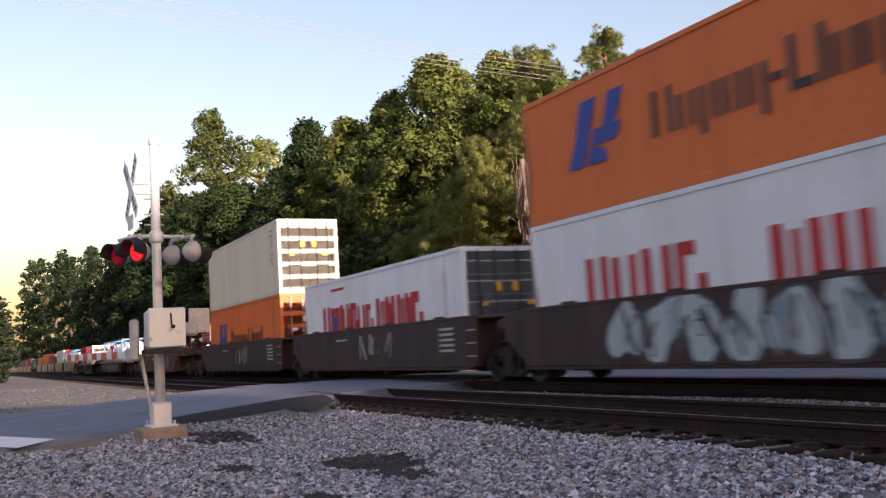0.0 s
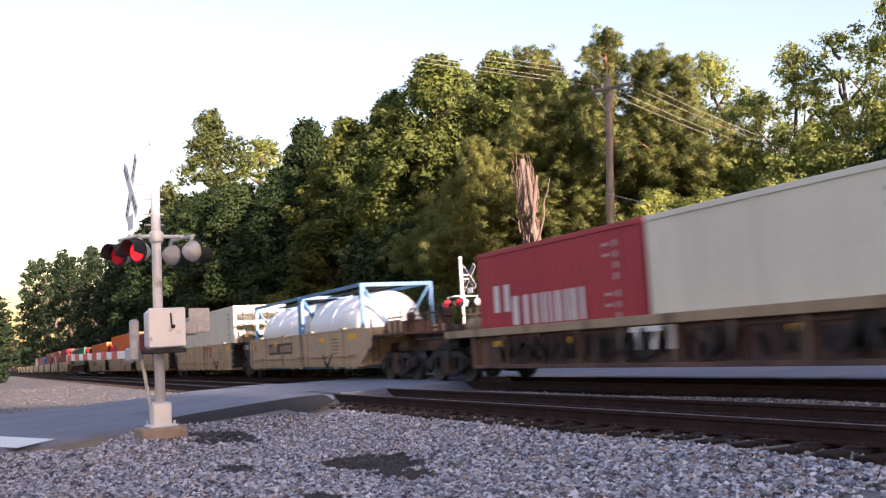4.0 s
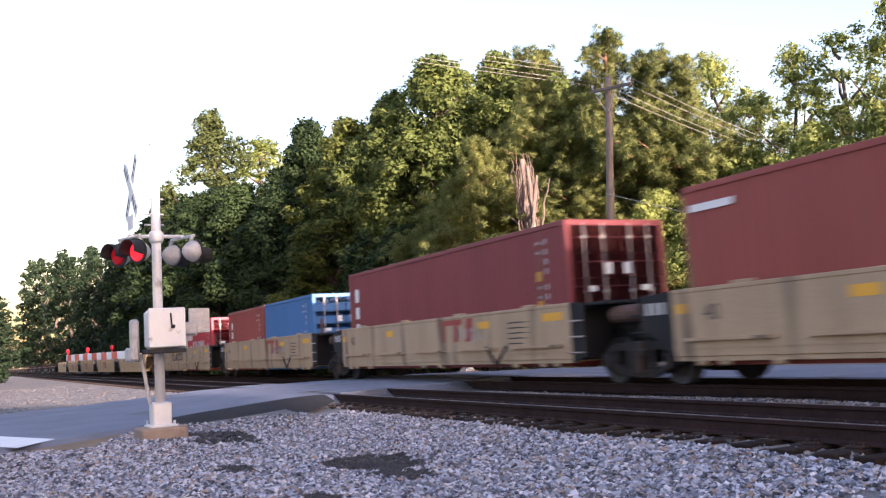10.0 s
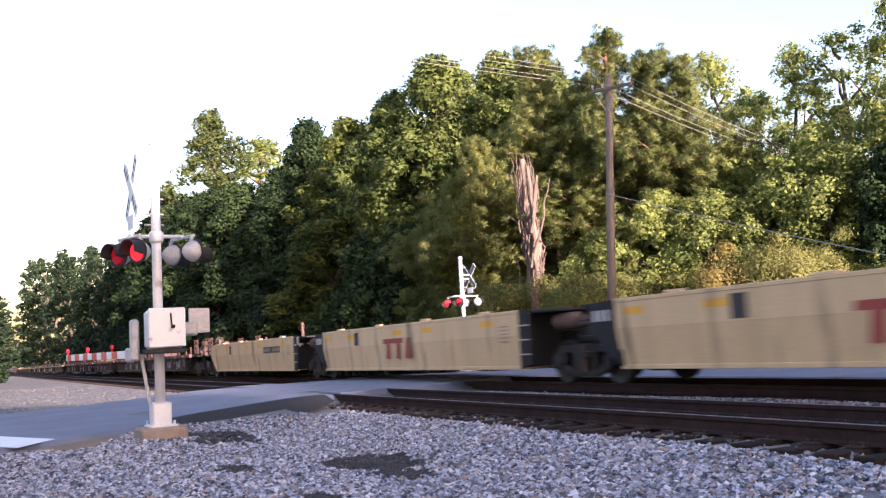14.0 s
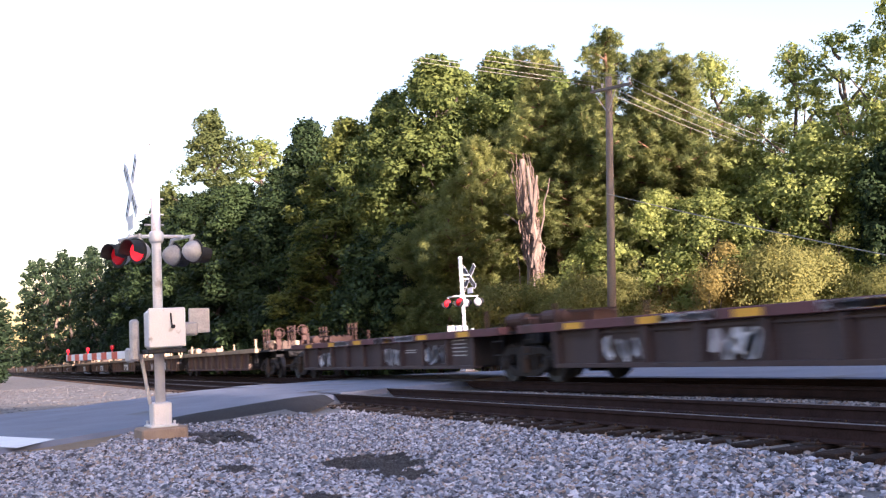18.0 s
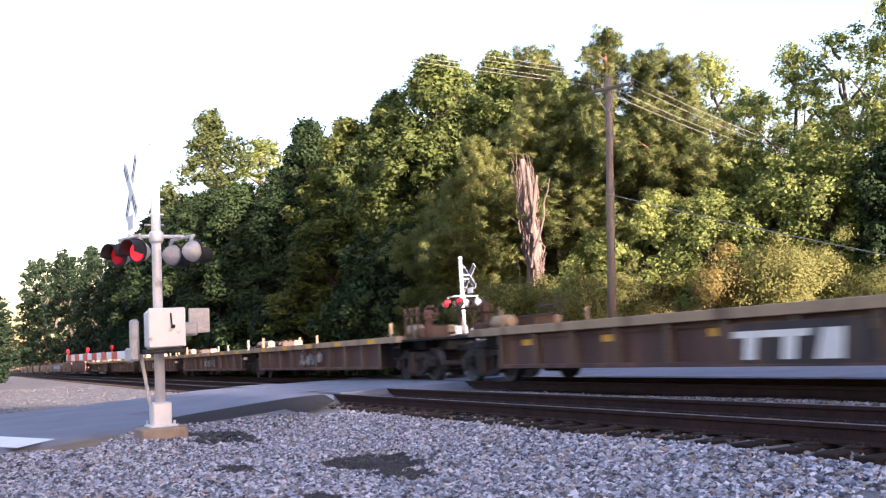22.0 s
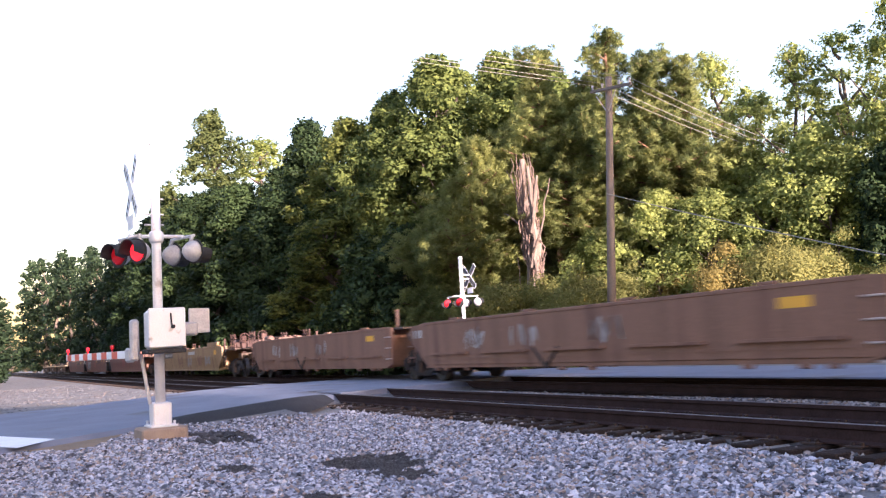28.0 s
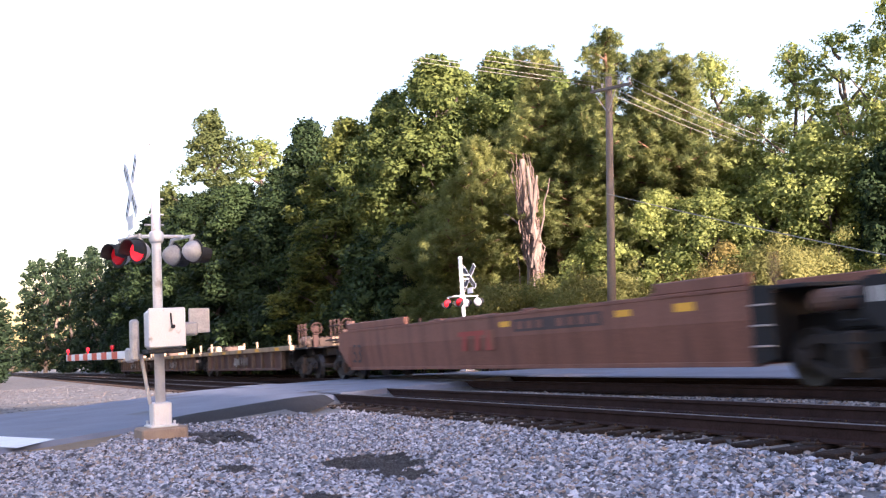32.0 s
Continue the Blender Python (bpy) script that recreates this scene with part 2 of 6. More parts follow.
# road surface, one strip with thickness
ys = [-60, -40, -20, -10, -5, -2] + lines(0, 16, 0.5) + [17, 18.8]
rv, rf = [], []
for y in ys:
    r, l = along(ROAD_R, y), along(ROAD_L, y)
    z = along(ROAD_Z, y)
    rv += [(l - 0.25, y, z - 0.16), (l, y, z - 0.01), ((l + r) / 2, y, z + 0.03), (r, y, z - 0.01), (r + 0.25, y, z - 0.16)]
for j in range(len(ys) - 1):
    for i in range(4):
        a = j * 5 + i
        rf.append((a, a + 1, a + 6, a + 5))
road = tagged(sheet("road", rv, rf, M["asphalt"]), "worn pale grey asphalt road crossing the two tracks", "road", kind="structure")


# beyond the line the road bends and runs on beside it
bm = B()
rows = []
for x in (-22.5, -20, -16, -10, 0, 30, 120):
    w = 2.1 if x < -21 else 2.0
    rows.append([bm.verts.new((x, 16.7 + dy, z)) for dy, z in ((-w - 0.3, -0.45), (-w, -0.13), (0, -0.1), (w, -0.13), (w + 0.3, -0.45))])
for p, q in zip(rows, rows[1:]):
    for i in range(4):
        bm.faces.new((p[i], q[i], q[i + 1], p[i + 1]))
tagged(part("road", bm, M["asphalt"], None), "grey asphalt lane running on beside the far track", "road", kind="structure")


def road_top(x, y):
    r, l = along(ROAD_R, y), along(ROAD_L, y)
    return along(ROAD_Z, y) + 0.03 - 0.04 * abs(x - (l + r) / 2) / ((r - l) / 2)


# dark asphalt apron that slopes off beside the crossing
bm = B()
n = 14
for j in range(n + 1):
    y = 2.7 + 4.0 * j / n
    r = along(ROAD_R, y)
    w = 0.35 + 0.95 * math.sin(math.pi * j / n) ** 0.8 + 0.25 * j / n
    for i in range(5):
        t = i / 4
        bm.verts.new((r - 0.3 + (w + 0.3) * t, y, along(ROAD_Z, y) + 0.006 - 0.25 * max(0, t - 0.2) ** 1.3 * w))
bm.verts.ensure_lookup_table()
for j in range(n):
    for i in range(4):
        a = j * 5 + i
        bm.faces.new([bm.verts[k] for k in (a, a + 1, a + 6, a + 5)])
tagged(part("apron", bm, M["patch"], None, smooth=True), "dark asphalt apron sloping off beside the crossing", "apron", kind="structure")

# stop line
bm = B()
vs = [bm.verts.new((x, y, road_top(x, y) + 0.006)) for x, y in ((-15.93, 1.07), (-18.6, -0.03), (-21.3, -1.15), (-20.3, -1.7), (-17.6, -0.58), (-14.95, 0.5))]
bm.faces.new((vs[0], vs[1], vs[4], vs[5]))
bm.faces.new((vs[1], vs[2], vs[3], vs[4]))
part("stop_line", bm, M["roadpaint"], road, "white painted stop line")

# timber and asphalt panels between the rails at the crossing
for cy in (NEAR_Y, FAR_Y):
    for k, (a, b) in enumerate(((-0.66, 0.66),)):
        bm = B()
        y0, y1 = cy + a, cy + b
        vs = [(along(ROAD_L, y0), y0), (along(ROAD_R, y0) + 0.15, y0), (along(ROAD_R, y1) + 0.15, y1), (along(ROAD_L, y1), y1)]
        lo = [bm.verts.new((x, y, -0.2)) for x, y in vs]
        hi = [bm.verts.new((x, y, 0.012)) for x, y in vs]
        bm.faces.new(hi)
        for i in range(4):
            bm.faces.new((lo[i], lo[(i + 1) % 4], hi[(i + 1) % 4], hi[i]))
        part("crossing_panel", bm, M["asphalt"], road, "asphalt crossing panel between the rails")

# rails
RAIL_SIDE = [(-0.07, -0.18), (-0.07, -0.165), (-0.012, -0.145), (-0.009, -0.055), (-0.036, -0.04), (-0.036, -0.004), (-0.028, 0.0), (0.028, 0.0), (0.036, -0.004), (0.036, -0.04), (0.009, -0.055), (0.012, -0.145), (0.07, -0.165), (0.07, -0.18)]


def make_track(cy, label):
    t = thing("railway_track", label, "railway track", pose(0, cy, 0), group="railway tracks", kind="structure")
    xs = [-900, -500, -250, -120, -60] + lines(-45, 20, 5) + [60, 150, 400, 900]
    for side in (-0.755, 0.755):
        bm = B()
        rows = [[bm.verts.new((x, side + a, b)) for a, b in RAIL_SIDE] for x in xs]
        k = len(RAIL_SIDE)
        for p, q in zip(rows, rows[1:]):
            for i in range(k):
                if i != 6:
                    bm.faces.new((p[i], p[(i + 1) % k], q[(i + 1) % k], q[i]))
        rail = part("rail", bm, M["rail"], t, "rusty brown steel rail")
        bm = B()
        rows = [[bm.verts.new((x, side + a, b)) for a, b in ((-0.028, 0.001), (0.0, 0.003), (0.028, 0.001))] for x in xs]
        for p, q in zip(rows, rows[1:]):
            for i in range(2):
                bm.faces.new((p[i], p[i + 1], q[i + 1], q[i]))
        part("running_surface", bm, M["railhead"], rail, "polished steel running surface")
    # ties: single timbers near the camera, the rest joined
    rng = random.Random(4)
    one = B()
    box(one, -0.115, 0.115, -1.3, 1.3, -0.36, -0.185, 0.012)
    me = bpy.data.meshes.new("tie")
    one.to_mesh(me)
    one.free()
    me.materials.append(M["tie"])
    pl = B()
    for side in (-0.755, 0.755):
        box(pl, -0.09, 0.09, side - 0.17, side + 0.17, -0.186, -0.172)
        for sx in (-0.05, 0.05):
            for sy in (-0.1, 0.1):
                box(pl, sx - 0.012, sx + 0.012, side + sy - 0.02, side + sy + 0.02, -0.173, -0.145)
    mp = bpy.data.meshes.new("tie_plates")
    pl.to_mesh(mp)
    pl.free()
    mp.materials.append(M["plate"])
    far = B()
    x = -300.0
    while x < 60:
        if -19.2 < x < 8 or -46 < x < -30.5:
            o = new("tie", me)
            o.parent = t
            o.matrix_local = pose(x + rng.uniform(-0.03, 0.03), rng.uniform(-0.05, 0.05), rng.uniform(-0.01, 0.0), 0, 0, rng.uniform(-1.2, 1.2))
            if x > -19.2 and cy < 9:
                p = new("tie_plates", mp)
                p.parent = t
                p.matrix_local = pose(x, 0, 0)
        elif not (-30.5 <= x <= -19.2):
            box(far, x - 0.115, x + 0.115, -1.3, 1.3, -0.3, -0.186)
        x += 0.495
    tagged(part("distant_ties", far, M["tie"], t), kind="stuff")
    return t


make_track(NEAR_Y, "empty near railway track with rusty rails on timber ties")
make_track(FAR_Y, "far railway track with rusty rails under the train")


# loose crushed stone in the foreground and beside the ties
def scatter(name, label, material, count, place, size, seed, squash=0.75):
    rng = np.random.default_rng(seed)
    base = np.array([(1, 0, 0), (0, 1, 0), (-1, 0, 0), (0, -1, 0), (0, 0, 1), (0, 0, -1)], float) * 0.62
    quads = np.array([(0, 1, 4), (1, 2, 4), (2, 3, 4), (3, 0, 4), (1, 0, 5), (2, 1, 5), (3, 2, 5), (0, 3, 5)])
    verts, faces, k = [], [], 0
    while k < count:
        p = place(rng)
        if p is None:
            continue
        s = rng.uniform(*size) * (1.0 if rng.random() > 0.08 else 1.45)
        v = (base + rng.uniform(-0.24, 0.24, (6, 3))) * (s, s * rng.uniform(0.6, 1.0), s * squash * rng.uniform(0.6, 1.0))
        a, b = rng.uniform(0, 6.28), rng.uniform(-0.6, 0.6)
        ca, sa, cb, sb = math.cos(a), math.sin(a), math.cos(b), math.sin(b)
        v = v @ np.array([(1, 0, 0), (0, cb, sb), (0, -sb, cb)]) @ np.array([(ca, sa, 0), (-sa, ca, 0), (0, 0, 1)])
        verts.append(v + p)
        faces.append(quads + 6 * k)
        k += 1
    me = bpy.data.meshes.new(name)
    me.from_pydata(np.concatenate(verts).tolist(), [], np.concatenate(faces).tolist())
    me.materials.append(material)
    return tagged(new(name, me), label, "gravel", kind="stuff")


OIL = [(-10.25, 4.05, 0.78, 0.6), (-9.1, 3.85, 0.75, 0.42), (-10.8, 2.6, 0.4, 0.28), (-8.15, 2.7, 0.5, 0.22)]


def in_oil(x, y):
    rough = 0.5 * noise.noise((x * 2.2, y * 3.5, 5)) + 0.5 * noise.noise((x * 9, y * 9, 2))
    return any(((x - a) / rx) ** 2 + ((y - b) / ry) ** 2 < (0.95 if k == 0 else 0.55) + (1 if k == 0 else 1.6) * rough for k, (a, b, rx, ry) in enumerate(OIL))


def in_dirt(x, y):
    e = along(ROAD_R, y)
    return 0.5 < y < 2.3 and x < e + 1.3 * math.sin(math.pi * (y - 0.5) / 1.8) + 0.3 * noise.noise((x * 2, y * 4, 8))


bm = B()      # trodden straw-coloured dirt along the road's edge
rows = [[bm.verts.new((along(ROAD_R, y) + 0.05 + w, y, ground_z(along(ROAD_R, y) + 0.05 + w, y) + 0.006)) for w in (0.0, 0.35, 0.7, 1.05, 1.4)] for y in (0.5, 0.8, 1.1, 1.4, 1.7, 2.0, 2.3)]
for p, q in zip(rows, rows[1:]):
    for i in range(4):
        bm.faces.new((p[i], p[i + 1], q[i + 1], q[i]))
tagged(part("dirt_verge", bm, M["dirt"], None, smooth=True), "straw-coloured dirt along the road's edge", "dirt", kind="structure")


def foreground(rng):
    u = rng.random() ** 0.8
    x = -17.5 + 13.5 * u
    y = rng.uniform(0.1, 6.4)
    if u > 0.93:      # thinly spread towards the spectator's side
        x, y = -6 + 9 * rng.random() ** 1.5, rng.uniform(-2.0, 6.0)
    if x < along(ROAD_R, y) + (0.25 + 0.55 * min(1, max(0, (y - 2.6) / 1.2))) + 0.5 * noise.noise((x * 1.3, y * 1.3, 2)) or in_dirt(x, y) or in_oil(x, y):
        return None
    return np.array((x, y, ground_z(x, y) + 0.012))


def bed(rng):
    x, y = rng.uniform(-19, -3), rng.uniform(6.4, 14.0)
    if abs(abs(y - NEAR_Y) - 0.755) < 0.12 or abs(abs(y - FAR_Y) - 0.755) < 0.12:
        return None
    return np.array((x, y, ground_z(x, y) + 0.015))


def between(rng):
    x, y = rng.uniform(-19.0, -3.5), rng.uniform(8.75, 10.3)
    return np.array((x, y, ground_z(x, y) + 0.05 + 0.05 * (1 - abs(y - 9.6) / 0.8)))


def oily(rng):
    x, y = rng.uniform(-13.5, -6.8), rng.uniform(2.4, 5.2)
    return np.array((x, y, ground_z(x, y) + 0.006)) if in_oil(x, y) else None


scatter("ballast_stones", "loose pale grey crushed stone", M["stone"], 42000, foreground, (0.03, 0.066), 3)
scatter("track_ballast", "crushed stone between the ties", M["dirtystone"], 7000, bed, (0.04, 0.07), 5)
scatter("track_ballast", "pale crushed stone heaped between the tracks", M["dirtystone"], 5000, between, (0.04, 0.07), 7)
scatter("oily_stones", "oil-blackened crushed stone", M["darkstone"], 5000, oily, (0.025, 0.045), 6)


def chunks(rng):
    x, y = rng.uniform(-15.4, -13.7), rng.uniform(2.75, 3.7)
    return np.array((x, y, ground_z(x, y) + 0.03)) if rng.random() < 0.35 + 0.6 * (y - 2.75) else None


scatter("broken_asphalt", "dark broken lumps of asphalt beside the signal's footing", M["darkstone"], 150, chunks, (0.06, 0.17), 11, 0.6)


def verge(rng):
    x, y = rng.uniform(-70, -28), rng.uniform(-4, 6.4)
    return np.array((x, y, ground_z(x, y) + 0.01)) if x < along(ROAD_L, y) - 0.5 else None


scatter("verge_gravel", "pale sandy gravel beside the track", M["vergestone"], 4000, verge, (0.03, 0.07), 8, 0.4)


# ---- crossing signals ----
def crossing_signal(at, swing, gate, label, lit):
    """Mast with crossbuck, four flashing lights, cabinet and gate arm. Local -y faces the road traffic."""
    t = thing("crossing_signal", label, "crossing signal", at, group="crossing signals")
    base = B()
    box(base, -0.3, 0.3, -0.34, 0.34, -0.4, 0.0, 0.03)
    part("foundation", base, M["concrete"], t, "stained concrete foundation")
    mast = B()
    rod(mast, (0, 0, 0.0), (0, 0, 4.36), 0.078, 0.068, 16)
    lathe(mast, [(0.076, 4.3), (0.08, 4.34), (0.08, 4.39), (0.03, 4.43)], Matrix(), 14)
    part("mast", mast, M["mastpaint"], t, "silver-painted steel mast", True)
    foot = B()
    box(foot, -0.14, 0.14, -0.14, 0.14, 0.0, 0.36, 0.02)
    box(foot, -0.24, 0.24, -0.2, 0.2, 0.0, 0.03, 0.005)
    for sx in (-0.19, 0.19):
        for sy in (-0.16, 0.16):
            rod(foot, (sx, sy, 0.02), (sx, sy, 0.09), 0.018)
    part("mast_base", foot, M["mastpaint"], t)
    junction = B()
    box(junction, -0.27, -0.12, -0.11, 0.11, 0.06, 0.3, 0.015)
    part("junction_box", junction, M["mastpaint"], t)
    # crossbuck
    for k, a in enumerate((45, -45)):
        bm = B()
        box(bm, -0.61, 0.61, -0.012 + 0.014 * k, 0.0 + 0.014 * k, -0.11, 0.11, 0.003, pose(0, -0.36, 3.62, 0, a, 0))
        blade = part("crossbuck_blade", bm, M["white"], t, "white crossbuck blade with worn lettering")
        for i in range(9):
            u = -0.5 + i * 0.125
            if abs(u) > 0.13:
                bm = B()
                box(bm, u - 0.022, u + 0.022, -0.0165 + 0.014 * k, -0.0125 + 0.014 * k, -0.045, 0.045, 0, pose(0, -0.36, 3.62, 0, a, 0))
                part("lettering_bar", bm, M["black"], blade)
        bm = B()
        box(bm, -0.59, 0.59, 0.002 + 0.014 * k, 0.006 + 0.014 * k, -0.085, 0.085, 0, pose(0, -0.36, 3.62, 0, a, 0))
        part("blade_back", bm, M["lampback"], blade, "dull dark back of the blade")
    bm = B()
    rod(bm, (0, -0.36, 3.55), (0, 0.0, 3.55), 0.025)
    rod(bm, (0, -0.36, 3.7), (0, 0.0, 3.7), 0.025)
    part("crossbuck_bracket", bm, M["mastpaint"], t)
    bm = B()
    box(bm, -0.2, 0.2, -0.38, -0.368, 2.98, 3.2, 0.003)
    part("track_count_sign", bm, M["white"], t, "small white plate under the crossbuck")
    # steps up the mast
    for z in (3.98, 3.72, 3.46, 3.22, 3.06):
        bm = B()
        rod(bm, (0, -0.17, z), (0, 0.12, z), 0.013)
        part("mast_step", bm, M["lampgrey"], t)
    # light arm with the four lamps
    bm = B()
    lathe(bm, [(0.09, 2.78), (0.11, 2.82), (0.11, 2.92), (0.09, 2.96)], Matrix(), 14)
    rod(bm, (0, -0.42, 2.88), (0, 0.42, 2.88), 0.028, seg=10)
    for s in (-0.4, 0.4):
        rod(bm, (-0.34, s - 0.092, 2.86), (0.34, s + 0.092, 2.86), 0.024, seg=10)
    part("light_arm", bm, M["mastpaint"], t, "silver cross arm clamped to the mast", True)
    for face in (-1, 1):
        for k, x in enumerate((-0.3, 0.3)):
            m = pose(x, face * 0.42 + 0.27 * x, 2.62, 0, 0, 30) @ pose(0, 0, 0, 90 if face < 0 else -90, 0, 0)
            unit = B()
            lathe(unit, [(0.03, -0.2), (0.09, -0.17), (0.14, -0.1), (0.158, -0.05), (0.165, -0.013), (0.14, -0.013)], m, 20)
            rod(unit, (x, face * 0.36 + 0.27 * x, 2.74), (x, face * 0.4 + 0.27 * x, 2.87), 0.03)
            lamp = part("signal_lamp", unit, M["lampgrey"], t, "weathered grey lamp housing", True)
            disc = B()
            lathe(disc, [(0.185, -0.012), (0.19, 0.0), (0.185, 0.01), (0.05, 0.012)], m, 28)
            part("background_disc", disc, M["black"], lamp, "round black background disc")
            visor = B()
            seg = 18
            ring = []
            for i in range(seg + 1):
                a = radians(-20 + 220 * i / seg)
                ring.append([m @ Vector((r * math.cos(a), s * r * math.sin(a), h)) for r, h, s in ((0.165, 0.01, 1), (0.172, 0.21 if 0 < i < seg else 0.07, 1), (0.16, 0.21 if 0 < i < seg else 0.07, 1), (0.155, 0.01, 1))])
            rows = [[visor.verts.new(p) for p in q] for q in ring]
            for p, q in zip(rows, rows[1:]):
                for i in range(4):
                    visor.faces.new((p[i], p[(i + 1) % 4], q[(i + 1) % 4], q[i]))
            part("visor", visor, M["black"], lamp, "black hood over the lens")
            lens = B()
            lathe(lens, [(0.15, 0.012), (0.13, 0.035), (0.08, 0.05), (0.01, 0.056)], m, 20)
            part("lens", lens, M["redlit" if k == (lit if face < 0 else 1 - lit) else "reddim"], lamp, "red glass lens", True)
    # gate mechanism
    cab = B()
    box(cab, 0.08, 0.46, -0.24, 0.28, 1.16, 1.74, 0.045)
    cabinet = part("mechanism_cabinet", cab, M["boxpaint"], t, "silver gate mechanism cabinet with rounded edges")
    lid = B()
    box(lid, 0.46, 0.5, -0.25, 0.29, 1.18, 1.76, 0.015)
    part("cabinet_door", lid, M["boxpaint"], cabinet)
    hasp = B()
    rod(hasp, (0.51, 0.07, 1.68), (0.52, 0.08, 1.5), 0.012)
    lathe(hasp, [(0.03, 0.0), (0.03, 0.03), (0.02, 0.035)], pose(0.505, 0.1, 1.48, 0, 90, 0), 10)
    part("hasp", hasp, M["black"], cabinet, "dark padlock and hasp")
    plate = B()
    box(plate, 0.0, 0.48, -0.26, 0.3, 1.09, 1.16, 0.015)
    part("cabinet_shelf", plate, M["black"], t, "dark underside bracket of the cabinet")
    if gate:
        hub = B()
        box(hub, -0.09, 0.09, -0.42, -0.3, 1.0, 1.62, 0.03, pose(0.0, 0.0, 0.0, 0, 0, 0))
        box(hub, -0.36, -0.02, -0.44, -0.34, 0.98, 1.2, 0.03)
        part("arm_bracket", hub, M["lampgrey"], t, "grey cast gate arm bracket")
        con = B()
        rod(con, (-0.05, -0.26, 1.1), (0.0, -0.15, 0.34), 0.028)
        part("conduit", con, M["lampgrey"], t, "bent grey conduit")
        arm = B()
        sw = Matrix.Translation((0, 0, 0)) @ pose(0, 0, 0, 0, 0, swing)
        box(arm, -5.5, -0.25, -0.41, -0.37, 1.04, 1.16, 0.006, sw)
        gate_arm = part("gate_arm", arm, M["white"], t, "lowered white gate arm with red stripes")
        x = -5.35
        while x < -0.6:
            st = B()
            box(st, x, x + 0.4, -0.414, -0.366, 1.042, 1.158, 0, sw)
            part("stripe", st, M["redsheet"], gate_arm, "red reflective stripe")
            x += 0.8
        for x in (-5.4, -3.4, -1.4):
            lt = B()
            lathe(lt, [(0.014, 1.16), (0.014, 1.2), (0.03, 1.205), (0.03, 1.26), (0.012, 1.27)], sw @ Matrix.Translation((x, -0.39, 0)), 12)
            part("arm_light", lt, M["redlit" if x < -2 else "reddim"], gate_arm, "small red lamp on the gate arm", True)
        cw = B()
        box(cw, -0.02, 0.03, 0.46, 0.78, 1.38, 1.76, 0.008)
        part("counterweight", cw, M["lampgrey"], t, "grey square counterweight plate")
        bm = B()
        box(bm, 0.0, 0.12, 0.26, 0.58, 1.34, 1.55, 0.03)
        part("counterweight_bracket", bm, M["lampgrey"], t)
        rod_b = B()
        rod(rod_b, (0.06, 0.36, 1.36), (0.06, 0.22, 1.1), 0.02)
        part("tie_rod", rod_b, M["lampgrey"], t)
    return t


near_signal = crossing_signal(pose(-14.9, 2.48, -0.06, 0, 0.5, 3), 2, True, "silver crossing signal mast with crossbuck, red flashers and lowered gate", 1)
far_signal = crossing_signal(pose(-32.6, 16.9, -0.12, 0, 0.5, 185), 0, True, "silver crossing signal mast beyond the train with red flashers", 0)


# ---- utility pole and wires ----
pole = thing("utility_pole", "tall weathered wooden utility pole with a cross arm", "utility pole", pose(-28.9, 21.0, -0.5))
bm = B()
rod(bm, (0.0, 0, 0), (1.12, 0, 10.9), 0.175, 0.12, 14)
part("shaft", bm, M["pole"], pole, "grey wooden shaft", True)
bm = B()
box(bm, -1.22, 1.22, -0.05, 0.05, -0.055, 0.055, 0.01, pose(1.42, -0.18, 10.38, 0, 8, 0))
xarm = part("cross_arm", bm, M["pole"], pole)
TIPS = []
for u in (-1.12, -0.5, 0.5, 1.12):
    m = pose(1.42, -0.18, 10.38, 0, 8, 0) @ pose(u, 0, 0.07)
    bm = B()
    lathe(bm, [(0.02, 0), (0.05, 0.03), (0.03, 0.06), (0.06, 0.1), (0.03, 0.16)], m, 10)
    part("insulator", bm, M["lampgrey"], xarm, "grey porcelain insulator", True)
    TIPS.append(pole.matrix_world @ (m @ Vector((0, 0, 0.16))))
bm = B()
rod(bm, (1.0, -0.1, 9.6), (0.5, -0.16, 10.3), 0.02)
rod(bm, (1.1, -0.1, 9.6), (1.7, -0.16, 10.25), 0.02)
part("brace", bm, M["lampgrey"], pole)


def wire(name, a, b, sag, label, r=0.014):
    c = bpy.data.curves.new(name, "CURVE")
    c.dimensions, c.bevel_depth, c.bevel_resolution = "3D", r, 1
    s = c.splines.new("POLY")
    s.points.add(24)
    for i, p in enumerate(s.points):
        t = i / 24
        q = Vector(a).lerp(Vector(b), t) - Vector((0, 0, 4 * sag * t * (1 - t)))
        p.co = (*q, 1)
    c.materials.append(M["wire"])
    return tagged(new(name, c), label, "wire", group="overhead wires")


# ---- train materials ----
PAINT = {}


def paint(key, colour, rough=0.55, stain=(0.16, 0.08, 0.045), amt=0.12, var=0.14):
    if key not in PAINT:
        PAINT[key] = mat(key, colour, rough, 0.0, var=var, scale=1.6, fine=35, bump=0.05, stain=stain, stain_amt=amt, stain_scale=1.6, streak=True)
    return PAINT[key]


